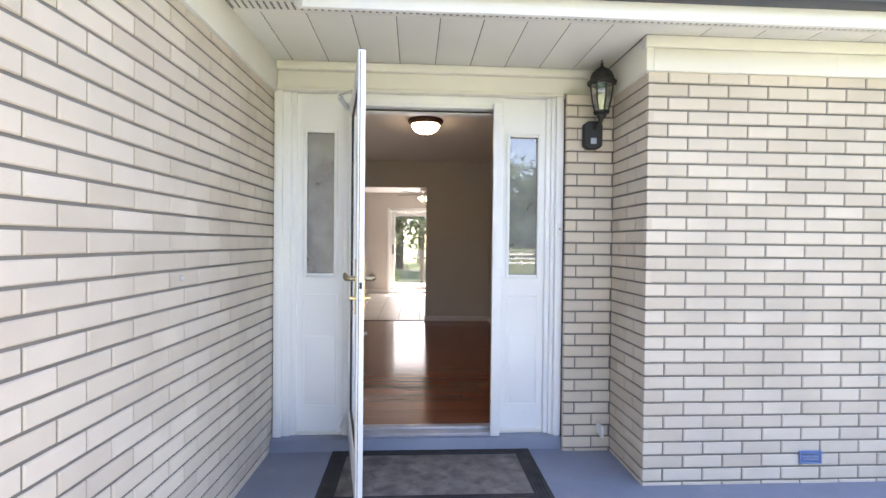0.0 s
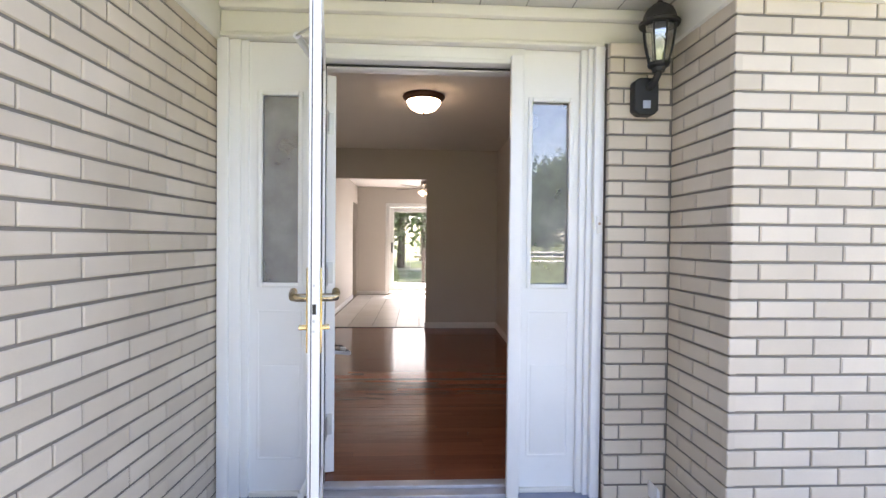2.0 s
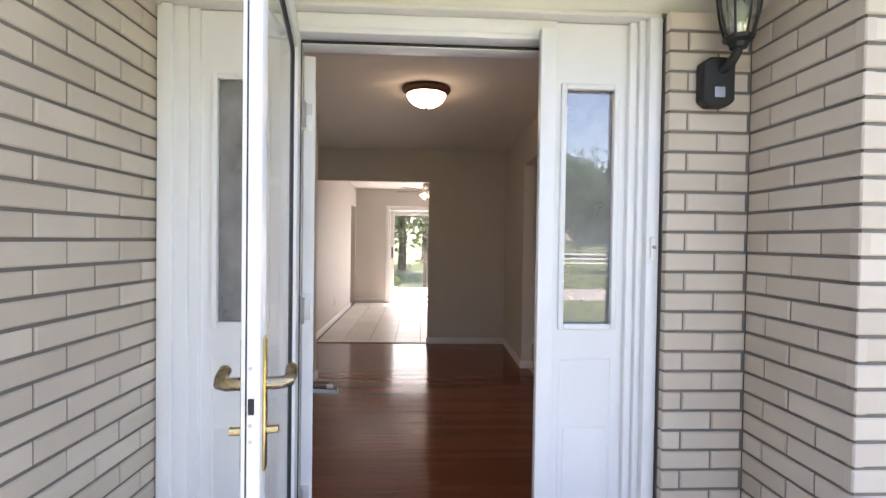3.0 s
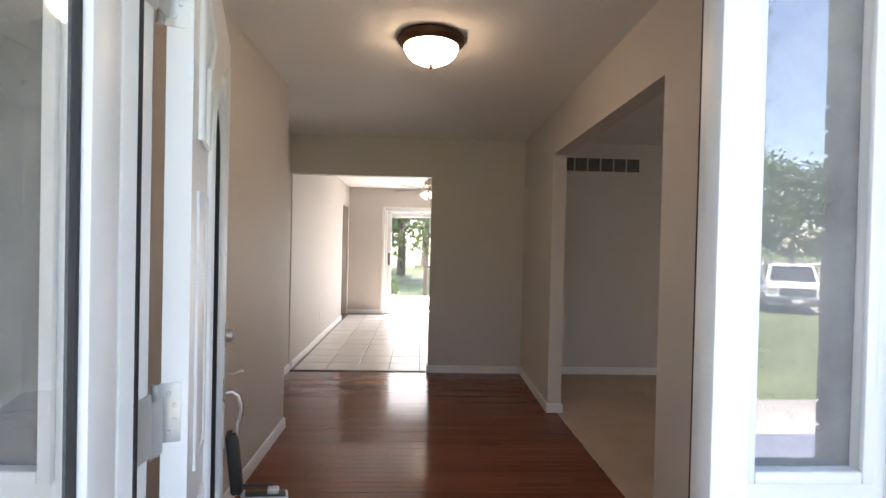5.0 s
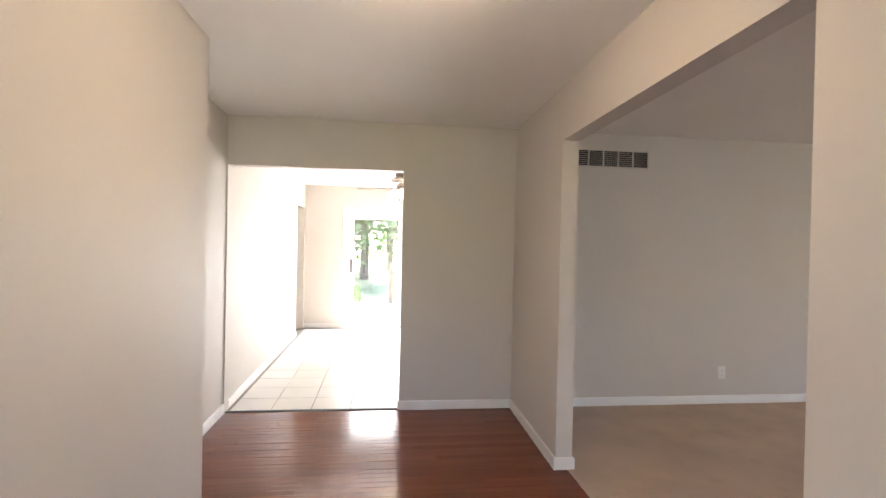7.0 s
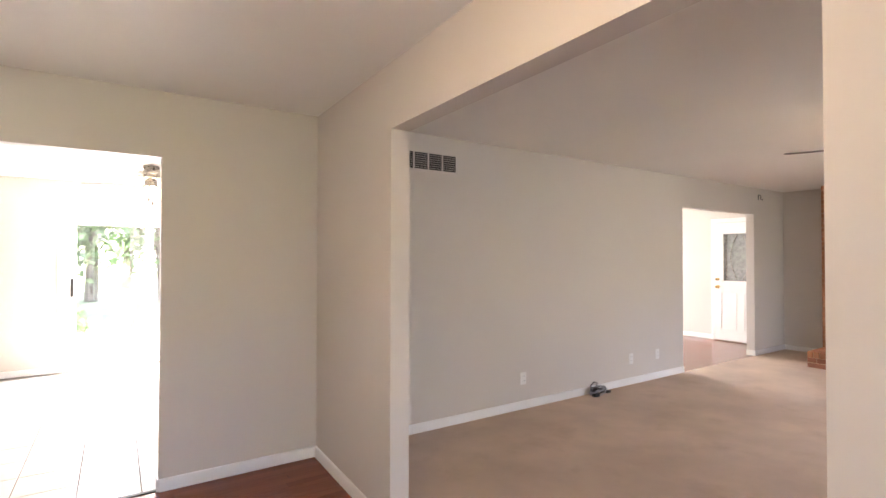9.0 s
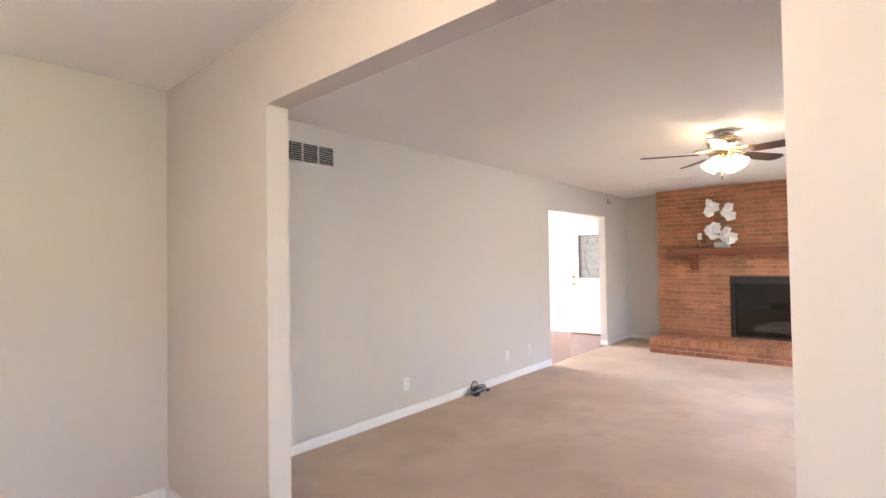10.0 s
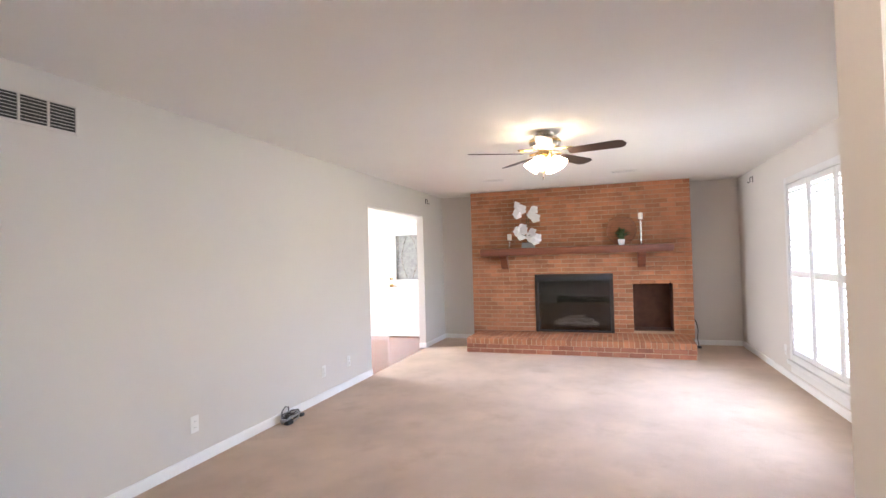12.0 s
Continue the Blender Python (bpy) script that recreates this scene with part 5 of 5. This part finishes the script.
# white rail fence
fence = thing("rail_fence", "white three-rail fence along the front lawn", "fence", (0, -42, -0.92))
fpost = mesh_of("post", block((-0.06, -0.06, 0), (0.06, 0.06, 1.35), 0.01), TRIM, False)
frail = mesh_of("rail", block((-1.22, -0.02, -0.07), (1.22, 0.02, 0.07), 0.006), TRIM, False)
for k in range(-6, 22):
    ob = new("post", fpost)
    ob.parent = fence
    ob.matrix_basis = pose(k * 2.44, 0, 0)
    for z in (0.35, 0.75, 1.15):
        ob = new("rail", frail)
        ob.parent = fence
        ob.matrix_basis = pose(k * 2.44 + 1.22, 0.08, z)

# white truck parked on the drive, its nose towards the house
truck = thing("parked_truck", "white parked sport utility truck with chrome grille", "truck", (12.9, -15.4, -0.92), turn=212)
side = [(-0.92, 0.35), (0.92, 0.35), (0.95, 0.55), (0.95, 0.95), (0.88, 1.02), (-0.88, 1.02), (-0.95, 0.95), (-0.95, 0.55)]
part("body", outline(side, 4.9, pose(0, 5.3, 0, 90), 0.02), CAR_WHITE, truck)
part("hood", block((-0.86, 0.42, 1.0), (0.86, 1.75, 1.12), 0.05), CAR_WHITE, truck)
cab = bmesh.new()
lo = [(-0.86, 1.7, 1.05), (0.86, 1.7, 1.05), (0.86, 5.2, 1.05), (-0.86, 5.2, 1.05)]
hi = [(-0.70, 2.35, 1.78), (0.70, 2.35, 1.78), (0.72, 5.05, 1.80), (-0.72, 5.05, 1.80)]
va, vb = [cab.verts.new(p) for p in lo], [cab.verts.new(p) for p in hi]
for i in range(4):
    cab.faces.new((va[i], va[(i + 1) % 4], vb[(i + 1) % 4], vb[i]))
cab.faces.new(vb)
cab.faces.new(va[::-1])
bmesh.ops.bevel(cab, geom=list(cab.edges), offset=0.06, segments=2, affect="EDGES")
part("cabin", cab, CAR_WHITE, truck)
ws = bmesh.new()
ws.faces.new([ws.verts.new(p) for p in ((-0.72, 1.79, 1.16), (0.72, 1.79, 1.16), (0.62, 2.27, 1.69), (-0.62, 2.27, 1.69))])
wsf = bmesh.ops.extrude_face_region(ws, geom=list(ws.faces))
bmesh.ops.translate(ws, vec=(0, -0.02, 0.015), verts=[g for g in wsf["geom"] if isinstance(g, bmesh.types.BMVert)])
part("windscreen", ws, DARK_GLASS, truck, "dark windscreen")
for s in (-1, 1):
    for y0, y1 in ((2.35, 3.25), (3.35, 4.7)):
        sw = block((-0.012, y0, 1.17), (0.012, y1, 1.66), 0.01, pose(s * 0.80, 0, 0) @ Matrix.Shear("XY", 4, (0, 0)))
        part("side_window", sw, DARK_GLASS, truck)
    part("headlight", block((s * 0.74 - 0.16, 0.375, 0.80), (s * 0.74 + 0.16, 0.42, 0.98), 0.02), pane_glass("lamp_lens", 0.5, (0.8, 0.8, 0.8), 0.1), truck, "clear headlight")
    part("mirror", block((s * 1.06 - 0.10, 1.95, 1.12), (s * 1.06 + 0.10, 2.08, 1.30), 0.03), BLACK, truck)
    for y in (1.25, 4.2):
        wh = part("tyre", lathe([(0.20, -0.12), (0.34, -0.12), (0.37, -0.09), (0.37, 0.09), (0.34, 0.12), (0.20, 0.12)], 28, pose(s * 0.86, y, 0.37, 0, 90)), TYRE, truck, "black tyre")
        part("rim", lathe([(0, 0.10), (0.08, 0.11), (0.19, 0.10), (0.21, 0.12), (0.21, -0.05), (0, -0.05)], 20, pose(s * 0.86, y, 0.37, 0, 90 * s)), STEEL, wh)
part("grille", block((-0.52, 0.36, 0.72), (0.52, 0.41, 0.98), 0.02), BLACK, truck, "dark grille with chrome bar")
part("grille_bar", block((-0.53, 0.345, 0.83), (0.53, 0.37, 0.87), 0.008), CHROME, truck)
part("bumper", block((-0.95, 0.28, 0.42), (0.95, 0.44, 0.66), 0.04), surface("grey_bumper", (0.12, 0.12, 0.13), 0.5, vary=0.1, bump=0.05), truck, "dark grey bumper")
part("plate", block((-0.16, 0.268, 0.48), (0.16, 0.282, 0.60), 0.004), PLASTIC, truck, "pale number plate")


# ---- bricks, boards and tiles, laid one by one ----
brick_meshes = {}


def brick_mesh(kind, length, height, depth, material):
    """A brick whose face looks along -y of its own, eased at the front edges."""
    key = (kind, round(length, 3), material.name)
    if key not in brick_meshes:
        bm = bmesh.new()
        c, x, z = 0.004, length / 2, height / 2
        back = [bm.verts.new(p) for p in ((-x, depth, -z), (x, depth, -z), (x, depth, z), (-x, depth, z))]
        mid = [bm.verts.new(p) for p in ((-x, c, -z), (x, c, -z), (x, c, z), (-x, c, z))]
        front = [bm.verts.new(p) for p in ((c - x, 0, c - z), (x - c, 0, c - z), (x - c, 0, z - c), (c - x, 0, z - c))]
        for a, b in ((back, mid), (mid, front)):
            for i in range(4):
                bm.faces.new((a[i], a[(i + 1) % 4], b[(i + 1) % 4], b[i]))
        bm.faces.new(front)
        brick_meshes[key] = mesh_of("brick", bm, material, False)
    return brick_meshes[key]


def lay(parent, origin, turn, length, z0, z1, course, module, joint, material, rest, near, skip=(), shift=0.0, rng=None):
    """Running bond on a face that starts at origin and looks along its own -y, turned about z; bricks for which near(u) holds are pieces of their own."""
    m0 = pose(*origin, 0, 0, turn)
    verts, faces = [], []
    head = joint * 0.7
    rows = math.ceil((z1 - z0) / course - 0.05)
    for k in range(rows):
        zc = z1 - (k + 0.5) * course
        u = -module * (1.0 if k % 2 else 0.5) + shift
        while u < length:
            lo, hi = max(u, 0) + (head / 2 if u > 0 else 0.0), min(u + module, length) - (head / 2 if u + module < length else 0.0)
            spans = [(lo, hi)]
            for h0, h1, hz0, hz1 in skip:
                if hz0 < zc < hz1:
                    spans = [s for a, b in spans for s in ((a, min(b, h0)), (max(a, h1), b))]
            for a, b in spans:
                if b - a < 0.02:
                    continue
                me = brick_mesh("b", b - a, course - joint, 0.03, material)
                m = m0 @ Matrix.Translation(((a + b) / 2, rng.uniform(-0.0012, 0.0012), zc)) @ Matrix.Rotation(rng.uniform(-0.004, 0.004), 4, "Y")
                if near((a + b) / 2, zc):
                    ob = new("brick", me)
                    ob.parent = parent
                    ob.matrix_world = m
                else:
                    n = len(verts)
                    verts += [m @ v.co for v in me.vertices]
                    faces += [[n + i for i in p.vertices] for p in me.polygons]
            u += module
    if verts:
        me = bpy.data.meshes.new("bricks")
        me.from_pydata(verts, [], faces)
        me.materials.append(rest)
        ob = new("bricks", me)
        ob.parent = parent
        tagged(ob, kind="stuff")


rng = random.Random(5)
C, M, J, BT = 0.0727, 0.2265, 0.011, 2.161
lay(wall_left, (XL - 4.6 * math.sin(radians(2)), -4.6 * math.cos(radians(2)), 0), 88, 4.6, PZ, BT + 0.018, C, M, J, BRICK, BRICK_FAR, lambda u, z: u > 2.5, shift=0.168, rng=rng)
lay(wall_pier, (0.765, YP, 0), 0, XP - 0.765, PZ, BT, C, M, J, BRICK, BRICK_FAR, lambda u, z: True, shift=0.071, rng=rng)
lay(wall_return, (XP, YP, 0), -90, YP - YF, PZ, BT, C, M, J, BRICK, BRICK_FAR, lambda u, z: True, shift=0.10, rng=rng)
lay(wall_front, (XP, YF, 0), 0, 2.6, PZ, BT, C, M, J, BRICK, BRICK_FAR, lambda u, z: u < 1.75, rng=rng)
lay(fireplace_body, (FX, 3.742, 0), -90, 3.272, 0.20, H - 0.004, 0.0659, 0.205, 0.010, RED, RED_REST,
    lambda u, z: z < 1.5 and u < 2.6, skip=((3.742 - B1, 3.742 - B0, 0.0, 1.10), (3.742 - N1, 3.742 - N0, 0.0, 0.975)), rng=rng)
lay(hearth_body, (HX, 3.64, 0), -90, 3.08, 0.004, 0.136, 0.066, 0.205, 0.010, RED_SHADED, RED_REST, lambda u, z: True, rng=rng)
# the hearth's top course stands on edge
for k in range(45):
    me = brick_mesh("soldier", 0.058, HEARTH - 0.138, 0.16, RED)
    ob = new("brick", me)
    ob.parent = hearth_body
    ob.matrix_world = pose(HX - 0.012, 3.64 - 0.034 - k * 0.0685, (HEARTH + 0.138) / 2, 0, 0, -90)

# bricks on edge cover the hearth
paver = mesh_of("brick", block((-0.112, -0.029, -0.02), (0.112, 0.029, 0), 0.003), RED, False)
for k in range(45):
    for j in range(3):
        ob = new("brick", paver)
        ob.parent = hearth_body
        ob.matrix_world = pose(HX + 0.152 + 0.113 + j * 0.234, 3.64 - 0.034 - k * 0.0685, HEARTH + rng.uniform(-0.001, 0.001))

# hardwood strips run across the foyer
def boards(parent, x0, x1, y0, y1, width, top, rng):
    y = y0
    while y < y1 - 0.01:
        x = x0 - rng.uniform(0, 0.9)
        while x < x1:
            e = x + rng.choice((0.6, 0.85, 1.1, 1.4))
            a, b = max(x, x0), min(e, x1)
            if b - a > 0.03:
                key = ("board", round(b - a, 2))
                if key not in brick_meshes:
                    bm = block((-round(b - a, 2) / 2 + 0.0006, -width / 2 + 0.0007, -0.016), (round(b - a, 2) / 2 - 0.0006, min(width, 9) / 2 - 0.0007, 0))
                    brick_meshes[key] = mesh_of("board", bm, WOOD, False)
                ob = new("board", brick_meshes[key])
                ob.parent = parent
                ob.matrix_world = pose((a + b) / 2, y + width / 2, top + rng.uniform(-0.0004, 0.0002))
            x = e
        y += width


boards(foyer_floor, RL, FR + 0.05, 0.055, FE, 0.0573, 0.002, random.Random(3))
boards(back_floor, 5.3, LX, FE + 0.002, 6.6, 0.0573, 0.002, random.Random(4))

# square tiles
tile = mesh_of("tile", block((-0.162, -0.162, -0.012), (0.162, 0.162, 0), 0.003), TILE, False)
for i in range(-5, 10):
    for k in range(12):
        x, y = -0.10 - 0.166 + i * 0.332, FE + 0.05 + 0.166 + k * 0.332
        if RL + 0.12 < x < 3.2 and y < KB - 0.1:
            ob = new("tile", tile)
            ob.parent = kitchen_floor
            ob.matrix_world = pose(x, y, 0.003 + rng.uniform(-0.0006, 0.0006))
